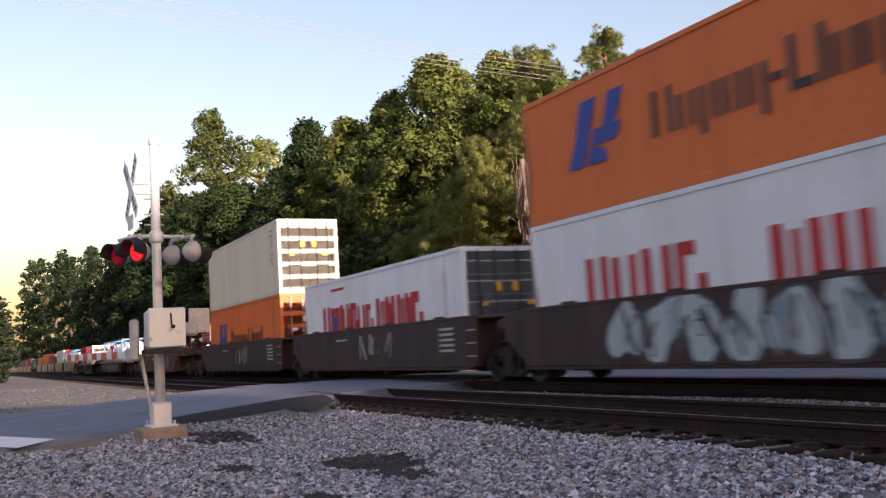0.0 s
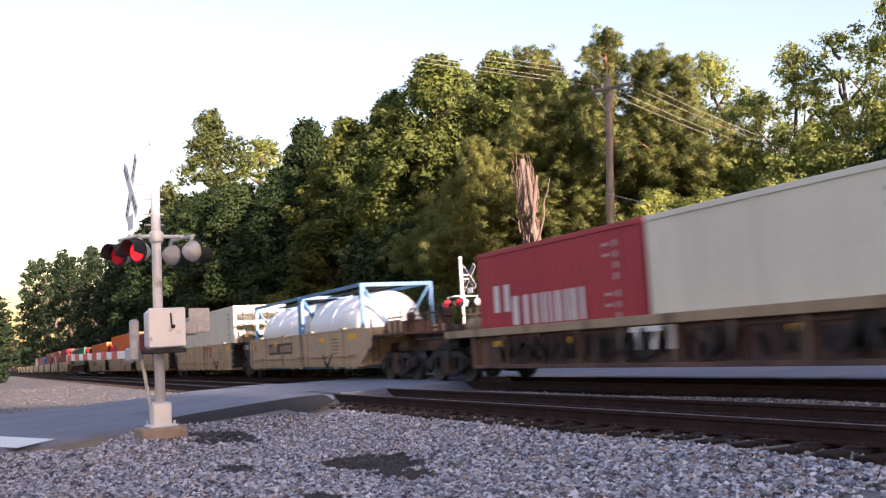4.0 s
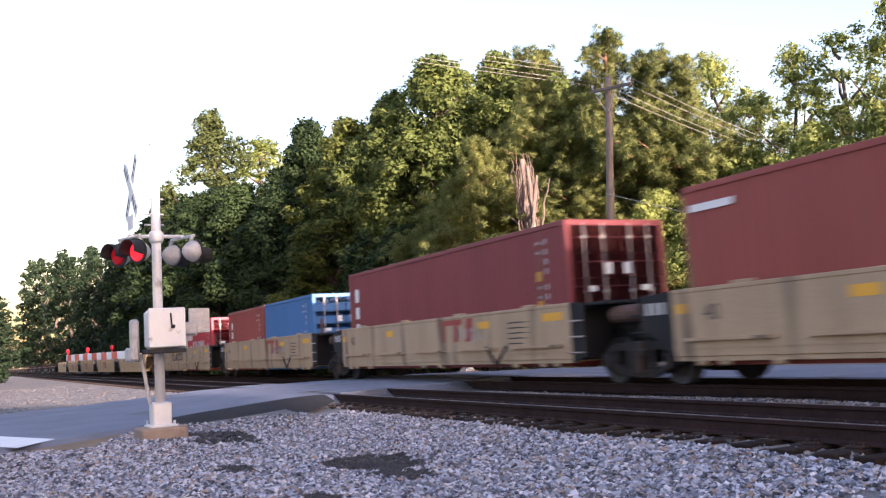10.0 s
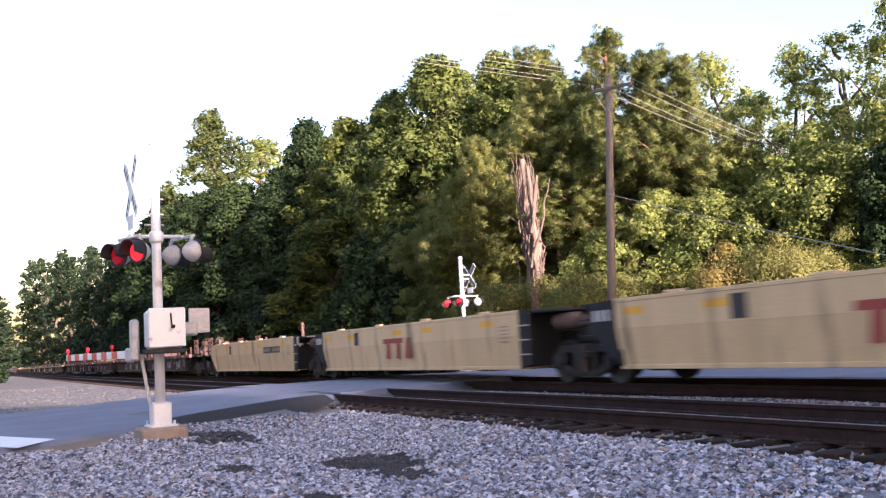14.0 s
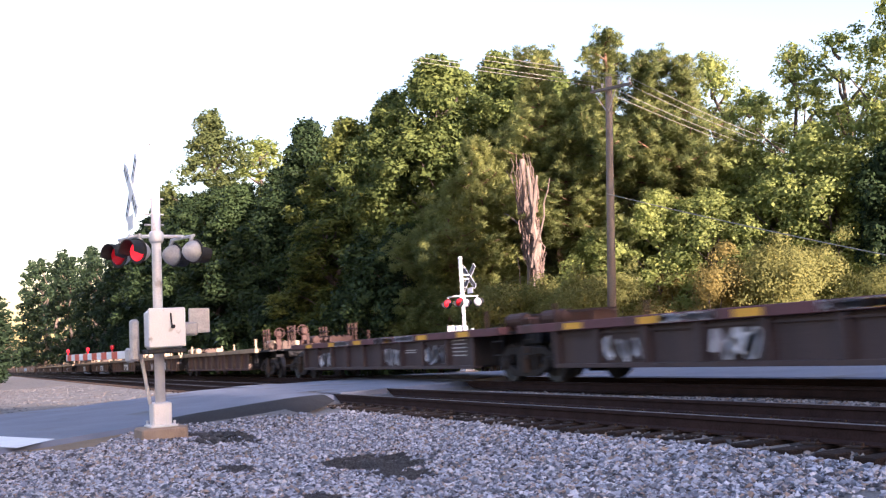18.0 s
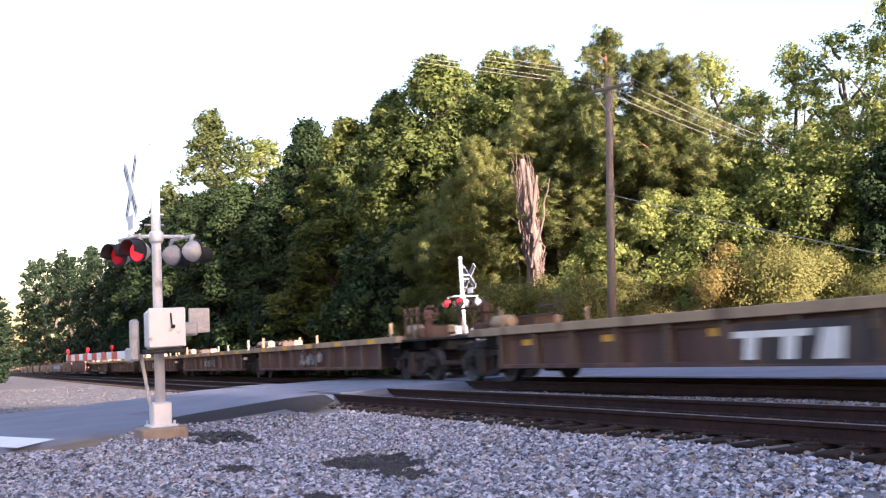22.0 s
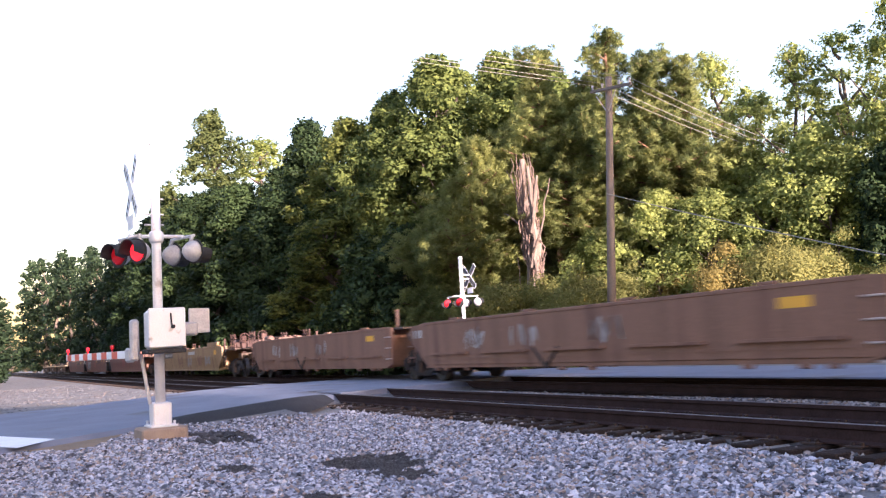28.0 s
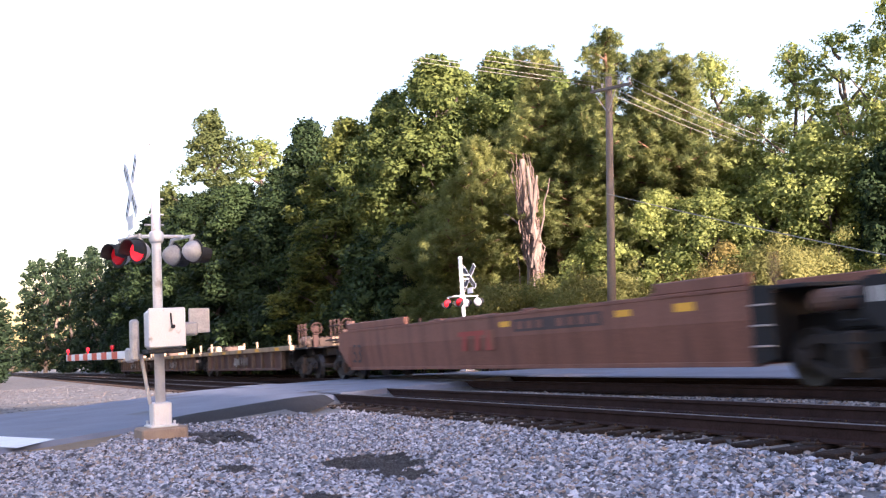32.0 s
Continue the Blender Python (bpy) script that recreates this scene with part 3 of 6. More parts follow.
paint("orange_paint", (0.68, 0.165, 0.035))
paint("white_paint", (0.74, 0.77, 0.84), amt=0.03)
paint("cream_paint", (0.66, 0.64, 0.55), amt=0.03)
paint("red_paint", (0.36, 0.035, 0.05))
paint("maroon_paint", (0.20, 0.04, 0.045))
paint("oxide_paint", (0.27, 0.06, 0.05))
paint("green_paint", (0.02, 0.17, 0.075))
paint("blue_paint", (0.05, 0.155, 0.38))
paint("pale_blue_paint", (0.09, 0.21, 0.38))
paint("tan_car_paint", (0.41, 0.30, 0.19), 0.6, (0.12, 0.085, 0.06), 0.2, 0.2)
paint("yellow_car_paint", (0.61, 0.44, 0.25), 0.6, (0.22, 0.16, 0.10), 0.12, 0.16)
paint("brown_car_paint", (0.05, 0.028, 0.03), 0.7, (0.065, 0.034, 0.03), 0.30, 0.30)
paint("purple_brown_paint", (0.062, 0.043, 0.046), 0.65, (0.06, 0.04, 0.035), 0.45, 0.40)
paint("rib_brown_paint", (0.085, 0.045, 0.04), 0.65, (0.16, 0.08, 0.05), 0.40, 0.45)
paint("rust_car_paint", (0.215, 0.115, 0.075), 0.7, (0.13, 0.065, 0.045), 0.40, 0.30)
paint("dull_brown_paint", (0.2, 0.088, 0.062), 0.65, (0.12, 0.055, 0.042), 0.40, 0.35)
paint("maroon_flange_paint", (0.125, 0.052, 0.06), 0.65, (0.06, 0.035, 0.03), 0.3, 0.25)
paint("maroon_car_paint", (0.12, 0.048, 0.045), 0.65, (0.06, 0.035, 0.03), 0.2, 0.25)
paint("ochre_car_paint", (0.30, 0.195, 0.095), 0.65, (0.16, 0.09, 0.05), 0.50, 0.35)
paint("dun_flange_paint", (0.34, 0.25, 0.16), 0.65, (0.14, 0.09, 0.06), 0.3, 0.25)
paint("galvanised", (0.42, 0.36, 0.34), 0.5, (0.2, 0.1, 0.07), 0.15, 0.2)
paint("rust_gear_pale", (0.075, 0.05, 0.037), 0.75, (0.05, 0.03, 0.025), 0.3, 0.35)
paint("rust_gear", (0.06, 0.03, 0.024), 0.75, (0.06, 0.035, 0.03), 0.3, 0.3)
paint("rib_rust_paint", (0.13, 0.09, 0.068), 0.7, (0.09, 0.055, 0.045), 0.25, 0.3)
paint("undergear", (0.03, 0.025, 0.024), 0.8, (0.09, 0.05, 0.03), 0.2, 0.4)
paint("wheel_steel", (0.03, 0.027, 0.027), 0.5, (0.05, 0.03, 0.02), 0.2, 0.3)
paint("tank_white", (0.70, 0.73, 0.77), 0.4, (0.4, 0.38, 0.35), 0.02, 0.06)
paint("logo_red", (0.50, 0.02, 0.03), amt=0.02)
paint("logo_white", (0.75, 0.75, 0.75), amt=0.02)
paint("logo_blue", (0.03, 0.06, 0.34), amt=0.02)
paint("logo_black", (0.035, 0.03, 0.035), amt=0.02)
paint("logo_oxide", (0.30, 0.05, 0.04), amt=0.1)
paint("mark_yellow", (0.72, 0.38, 0.03), amt=0.05)
paint("graffiti_pale", (0.40, 0.46, 0.50), amt=0.1, stain=(0.12, 0.22, 0.32))
paint("graffiti_bright", (0.6, 0.6, 0.66), amt=0.1, stain=(0.2, 0.15, 0.16))
paint("graffiti_navy", (0.05, 0.09, 0.2), amt=0.1, stain=(0.3, 0.3, 0.3))
paint("graffiti_grey", (0.24, 0.23, 0.22), amt=0.2, stain=(0.12, 0.06, 0.06))
paint("graffiti_ice", (0.55, 0.62, 0.72), amt=0.1, stain=(0.2, 0.12, 0.08))
paint("graffiti_blue", (0.25, 0.42, 0.62), amt=0.1, stain=(0.5, 0.55, 0.6))
paint("graffiti_dark", (0.05, 0.06, 0.075), amt=0.1, stain=(0.3, 0.3, 0.3))
paint("graffiti_white", (0.45, 0.44, 0.44), amt=0.15, stain=(0.13, 0.09, 0.08))
paint("end_black", (0.012, 0.012, 0.015), 0.75, (0.03, 0.025, 0.02), 0.1, 0.3)
paint("end_rust", (0.12, 0.07, 0.055), 0.75, (0.06, 0.04, 0.03), 0.3, 0.3)

TOP_OF_WELL = 0.35      # bottom of a container above the rail


# ---- containers ----
def corrugated(bm, x0, x1, y, z0, z1, depth, pitch, face):
    """A pressed steel wall along x with trapezoid ribs."""
    xs, k = [], 0
    n = max(1, round((x1 - x0) / pitch))
    p = (x1 - x0) / n
    for i in range(n):
        a = x0 + i * p
        xs += [(a, 0), (a + p * 0.28, 0), (a + p * 0.5, depth), (a + p * 0.78, depth)]
    xs.append((x1, 0))
    rows = [(bm.verts.new((x, y - face * d, z0)), bm.verts.new((x, y - face * d, z1))) for x, d in xs]
    for (a, b), (c, d) in zip(rows, rows[1:]):
        bm.faces.new((a, c, d, b) if face < 0 else (c, a, b, d))


CONTAINERS = {}


def container(length, height, colour, label, smooth_side=False, doors=True):
    """A shipping container, its base at z 0 and its middle at x 0. Doors face +x."""
    key = (length, height, colour, smooth_side, doors)
    t = thing("shipping_container", label, "shipping container", group="containers on the train")
    if key in CONTAINERS:
        for o in CONTAINERS[key].children:
            c = o.copy()
            scene.collection.objects.link(c)
            c.parent = t
            for q in o.children:
                d = q.copy()
                scene.collection.objects.link(d)
                d.parent = c
        return t
    CONTAINERS[key] = t
    h, w, m = length / 2, 1.219, PAINT[colour]
    for s in (-1, 1):
        bm = B()
        corrugated(bm, -h + 0.1, h - 0.1, s * (w - 0.012), 0.15, height - 0.08, 0.006 if smooth_side else 0.034, 0.6 if smooth_side else 0.275, s)
        part("side_wall", bm, m, t)
        bm = B()
        box(bm, -h, h, s * w - s * 0.07, s * w, height - 0.1, height, 0.008)
        part("top_rail", bm, m, t)
        bm = B()
        box(bm, -h, h, s * w - s * 0.08, s * w, 0, 0.16, 0.008)
        part("bottom_rail", bm, m, t)
        for e in (-1, 1):
            bm = B()
            box(bm, e * h, e * (h - 0.12), s * w, s * (w - 0.12), 0, height, 0.01)
            post = part("corner_post", bm, m, t)
            for z in (0, height - 0.118):
                bm = B()
                box(bm, e * (h + 0.004), e * (h - 0.178), s * (w + 0.004), s * (w - 0.162), z - 0.002, z + 0.12, 0.012)
                part("corner_casting", bm, m, post)
    bm = B()
    n = round(length / 0.5)
    rows = []
    for i in range(n + 1):
        x = -h + 0.1 + (length - 0.2) * i / n
        rows.append((bm.verts.new((x, -w + 0.05, height - 0.02 - 0.02 * (i % 2))), bm.verts.new((x, w - 0.05, height - 0.02 - 0.02 * (i % 2)))))
    for (a, b), (c, d) in zip(rows, rows[1:]):
        bm.faces.new((a, c, d, b))
    part("roof", bm, m, t)
    bm = B()
    box(bm, -h + 0.1, h - 0.1, -w + 0.06, w - 0.06, 0.1, 0.15)
    part("floor", bm, PAINT["undergear"], t)
    bm = B()
    rows = [(bm.verts.new((-h + 0.03 + 0.04 * (i % 4 in (1, 2)), -w + 0.1 + (2 * w - 0.2) * i / 32, 0.1)), bm.verts.new((-h + 0.03 + 0.04 * (i % 4 in (1, 2)), -w + 0.1 + (2 * w - 0.2) * i / 32, height - 0.1))) for i in range(33)]
    for (a, b), (c, d) in zip(rows, rows[1:]):
        bm.faces.new((c, a, b, d))
    box(bm, -h, -h + 0.1, -w + 0.1, w - 0.1, height - 0.12, height - 0.002)
    box(bm, -h, -h + 0.1, -w + 0.1, w - 0.1, 0.0, 0.14)
    part("front_wall", bm, m, t)
    for name, z0, z1 in (("door_header", height - 0.12, height - 0.002), ("door_sill", 0.0, 0.14)):
        bm = B()
        box(bm, h, h - 0.1, -w + 0.1, w - 0.1, z0, z1)
        part(name, bm, m, t)
    for s in (-1, 1):
        y0, y1 = s * 0.012, s * (w - 0.125)
        bm = B()
        zs = [(0.14, 0.05)]
        for i in range(5):      # pressed panels
            za = 0.22 + (height - 0.42) * i / 5
            zb = za + (height - 0.42) / 5 * 0.72
            zs += [(za, 0.05), (za + 0.03, 0.012), (zb - 0.03, 0.012), (zb, 0.05)]
        zs.append((height - 0.12, 0.05))
        rows = [(bm.verts.new((h - d, y0, z)), bm.verts.new((h - d, y1, z))) for z, d in zs]
        for (a, b), (c, d) in zip(rows, rows[1:]):
            bm.faces.new((a, b, d, c) if s > 0 else (b, a, c, d))
        bmesh.ops.solidify(bm, geom=bm.faces[:], thickness=0.02)
        door = part("door", bm, m, t)
        for f in (0.3, 0.72):
            y = s * (w - 0.12) * f
            bm = B()
            rod(bm, (h + 0.012, y, 0.08), (h + 0.012, y, height - 0.07), 0.018, seg=6)
            for z in (0.35, height * 0.5, height - 0.35):
                box(bm, h - 0.01, h + 0.03, y - 0.05, y + 0.05, z - 0.03, z + 0.03)
            box(bm, h + 0.01, h + 0.035, y, y + 0.3 * (1 if f < 0.5 else -1) * s, 1.05, 1.1)
            part("lock_rod", bm, PAINT["wheel_steel"] if colour in ("cream_paint", "white_paint") else PAINT["galvanised"], door, "door lock rod with its handle")
        for ya, yb, za, zb in ((0.14, 0.34, 0.62, 0.7), (0.55, 0.8, 0.5, 0.54)):
            bm = B()
            box(bm, h + 0.004, h + 0.008, y0 + s * ya, y0 + s * yb, height * za, height * zb)
            part("marking_plate", bm, PAINT["logo_white"] if colour not in ("cream_paint", "white_paint") else PAINT["mark_yellow"], door)
    return t


def flat(parent, name, colour, corners, y=-1.2235, label=""):
    bm = B()
    bm.faces.new([bm.verts.new((px, y, pz)) for px, pz in corners])
    return part(name, bm, PAINT[colour], parent, label)


def bars(parent, name, colour, x, z, widths, height, gap, y=-1.2235, label="", weight=0.3):
    """Plain bars for writing on a side: one broad bar and one thin one for each character."""
    for w in widths:
        if w < 0:
            x += -w
            continue
        s = w * weight
        for a, b in ((0, s), (w - s * 0.8, w)):
            flat(parent, name, colour, ((x + a, z), (x + b, z), (x + b, z + height), (x + a, z + height)), y, label)
        x += w + gap


def blocks(parent, name, colour, rects, y=-1.2235, label=""):
    """Plain flat shapes on a side: each four (x, z) corners or x0, x1, z0, z1."""
    for r in rects:
        flat(parent, name, colour, r if isinstance(r[0], tuple) else ((r[0], r[2]), (r[1], r[2]), (r[1], r[3]), (r[0], r[3])), y, label)


def liner_emblem(c, x, z, s):
    """Slanted blue emblem of plain shapes beside the long dark name."""
    shapes = (((0.0, 0.0), (0.42, 0.0), (0.62, 0.5), (0.25, 0.5)), ((0.25, 0.5), (0.62, 0.5), (0.84, 1.0), (0.4, 1.0)), ((0.62, 0.28), (1.25, 0.28), (1.4, 0.52), (0.72, 0.52)), ((0.95, 0.52), (1.25, 0.52), (1.5, 1.0), (1.12, 1.0)), ((0.52, 0.0), (1.02, 0.0), (0.96, 0.2), (0.62, 0.28)))
    blocks(c, "emblem", "logo_blue", [tuple((x + a * s, z + b * s) for a, b in q) for q in shapes], label="plain blue emblem shape")


def word(c, name, colour, x, z, high, pattern, label):
    """A name as plain upright bars: (width, foot, head) for each bar and a negative number for each space, all as shares of its height."""
    for q in pattern:
        if isinstance(q, (int, float)):
            x -= q * high
            continue
        w, lo, hi = q
        flat(c, name, colour, ((x, z + lo * high), (x + w * high, z + lo * high), (x + w * high, z + hi * high), (x, z + hi * high)), label=label)
        x += w * high


def tank_container(label):
    """A white tank barrel in a pale blue frame, 6.06 m long."""
    t = thing("tank_container", label, "tank container", group="containers on the train")
    h, w, ht = 3.03, 1.219, 2.59
    bm = B()
    r = 1.12
    prof = [(0.05, -2.85), (0.55, -2.78), (0.9, -2.62), (1.08, -2.4), (r, -2.2), (r, 2.2), (1.08, 2.4), (0.9, 2.62), (0.55, 2.78), (0.05, 2.85)]
    lathe(bm, prof, pose(0, 0, 1.28, 0, 90, 0), 32)
    tank = part("tank", bm, PAINT["tank_white"], t, "white insulated tank barrel", True)
    for x in (-1.6, 0.0, 1.6):
        bm = B()
        lathe(bm, [(r + 0.004, -0.03), (r + 0.012, 0), (r + 0.004, 0.03)], pose(x, 0, 1.28, 0, 90, 0), 32)
        part("band", bm, PAINT["logo_white"], tank)
    bm = B()
    lathe(bm, [(0.28, 2.38), (0.28, 2.52), (0.2, 2.56)], Matrix(), 16)
    part("manhole", bm, PAINT["wheel_steel"], tank, "steel manhole collar")
    bm = B()
    box(bm, -2.7, 2.7, -0.25, 0.25, 2.5, 2.54)
    part("walkway", bm, PAINT["wheel_steel"], t)
    for e in (-1, 1):
        for s in (-1, 1):
            bm = B()
            box(bm, e * h, e * (h - 0.12), s * w, s * (w - 0.12), 0, ht, 0.008)
            part("corner_post", bm, PAINT["pale_blue_paint"], t)
            bm = B()
            rod(bm, (e * (h - 0.06), s * (w - 0.06), ht * 0.98), (e * (h - 0.06), s * 0.35, ht * 0.52), 0.045)
            rod(bm, (e * (h - 0.06), s * (w - 0.06), 0.08), (e * (h - 0.06), s * 0.35, ht * 0.48), 0.045)
            part("brace", bm, PAINT["pale_blue_paint"], t)
        for z in (0, ht - 0.12):
            bm = B()
            box(bm, e * h, e * (h - 0.1), -w + 0.12, w - 0.12, z, z + 0.12, 0.006)
            part("end_rail", bm, PAINT["pale_blue_paint"], t)
    for s in (-1, 1):
        for z in (0.0, ht - 0.1):
            bm = B()
            box(bm, -h + 0.12, h - 0.12, s * w, s * (w - 0.09), z, z + 0.1, 0.006)
            part("side_rail", bm, PAINT["pale_blue_paint"], t)
    bars(t, "writing_bar", "logo_black", -2.2, 0.75, [0.5, -0.4, 0.7, 0.3, -0.5, 0.6], 0.16, 0.08, -1.135, "dark writing bars")
    return t


# ---- well cars ----
TRUCK = {}


def truck_parts(parent, x):
    """A two-axle truck at x under a car: side frames, bolster, springs, wheel sets."""
    first = not TRUCK
    if first:
        for s in (-1, 1):
            bm = B()
            for (ax, az), (bx, bz), thick in (((-1.15, 0.5), (-0.72, 0.68), 0.13), ((-0.75, 0.68), (0.75, 0.68), 0.14), ((0.72, 0.68), (1.15, 0.5), 0.13), ((-0.9, 0.4), (-0.42, 0.2), 0.12), ((-0.45, 0.2), (0.45, 0.2), 0.13), ((0.42, 0.2), (0.9, 0.4), 0.12),
                                              ((-0.34, 0.2), (-0.34, 0.68), 0.12), ((0.34, 0.2), (0.34, 0.68), 0.12), ((-1.1, 0.36), (-1.1, 0.55), 0.12), ((1.1, 0.36), (1.1, 0.55), 0.12), ((-0.72, 0.4), (-0.72, 0.66), 0.1), ((0.72, 0.4), (0.72, 0.66), 0.1)):
                long = math.hypot(bx - ax, bz - az) / 2
                box(bm, -long, long, -0.06, 0.06, -thick / 2, thick / 2, 0.015, pose((ax + bx) / 2, s * 0.96, (az + bz) / 2, 0, -math.degrees(math.atan2(bz - az, bx - ax)), 0))
            for e in (-1, 1):
                lathe(bm, [(0.14, 0.0), (0.14, 0.06), (0.08, 0.09)], pose(e * 0.889, s * 1.02, 0.42, -s * 90, 0, 0), 12)
            me = bpy.data.meshes.new("side_frame")
            bmesh.ops.recalc_face_normals(bm, faces=bm.faces)
            bm.to_mesh(me)
            bm.free()
            me.materials.append(PAINT["undergear"])
            TRUCK[("side_frame", s)] = me
        bm = B()
        box(bm, -0.2, 0.2, -1.1, 1.1, 0.5, 0.78, 0.03)
        me = bpy.data.meshes.new("bolster")
        bm.to_mesh(me)
        bm.free()
        me.materials.append(PAINT["undergear"])
        TRUCK[("bolster", 0)] = me
        bm = B()
        for s in (-1, 1):
            rod(bm, (0, s * 1.0, 0.22), (0, s * 1.0, 0.54), 0.16, seg=12)
        box(bm, -0.1, 0.1, -1.0, 1.0, 0.22, 0.28)
        me = bpy.data.meshes.new("spring_nest")
        bm.to_mesh(me)
        bm.free()
        me.materials.append(PAINT["undergear"])
        TRUCK[("spring_nest", 0)] = me
        bm = B()
        for s in (-1, 1):
            lathe(bm, [(0.1, 0.09), (0.3, 0.05), (0.38, 0.08), (0.42, 0.09), (0.425, -0.02), (0.455, -0.04), (0.455, -0.06), (0.36, -0.06), (0.1, -0.05)], pose(0, s * 0.76, 0.425, -s * 90, 0, 0), 18)
        rod(bm, (0, -0.9, 0.425), (0, 0.9, 0.425), 0.085, seg=10)
        me = bpy.data.meshes.new("wheel_set")
        bm.to_mesh(me)
        bm.free()
        me.materials.append(PAINT["wheel_steel"])
        TRUCK[("wheel_set", 0)] = me
    group = new("truck", TRUCK[("bolster", 0)])
    group.parent = parent
    group.location = (x, 0, 0)
    tagged(group, "two-axle steel truck")
    for (name, _), me in TRUCK.items():
        if name == "bolster":
            continue
        for dx in ((-0.889, 0.889) if name == "wheel_set" else (0,)):
            o = new(name, me)
            o.parent = group
            o.location = (dx, 0, 0)


def mesh_part(cache, key, build, name, material, parent, label=""):
    """A part whose mesh is built once and shared by all alike cars."""
    if key not in cache:
        bm = B()
        build(bm)
        me = bpy.data.meshes.new(name)
        bm.to_mesh(me)
        bm.free()
        me.materials.append(material)
        cache[key] = me
    o = new(name, cache[key])
    o.parent = parent
    if label:
        tagged(o, label)
    return o


CAR = {}
STYLES = {      # colour, top, bottom, kind of side, label
    "brown": ("brown_car_paint", 1.56, 0.30, "plain", "dark brown double-stack well car"),
    "maroon": ("maroon_car_paint", 1.34, 0.30, "plain", "reddish brown well car with graffiti"),
    "ribbed": ("purple_brown_paint", 1.22, 0.33, "ribbed", "dark brown ribbed well car"),
    "rust_ribbed": ("rib_brown_paint", 1.22, 0.33, "ribbed", "rusty brown ribbed well car with a dun top flange"),
    "tan": ("tan_car_paint", 1.58, 0.42, "ledge", "tan well car with a ledge along its side"),
    "yellow": ("yellow_car_paint", 1.55, 0.30, "crease", "pale yellow well car"),
    "rust_plain": ("rust_car_paint", 1.50, 0.36, "ledge", "rusty brown well car"),
    "ochre": ("ochre_car_paint", 1.50, 0.34, "crease", "weathered ochre well car with graffiti"),
    "dull_plain": ("dull_brown_paint", 1.52, 0.32, "crease", "dull brown well car"),
}


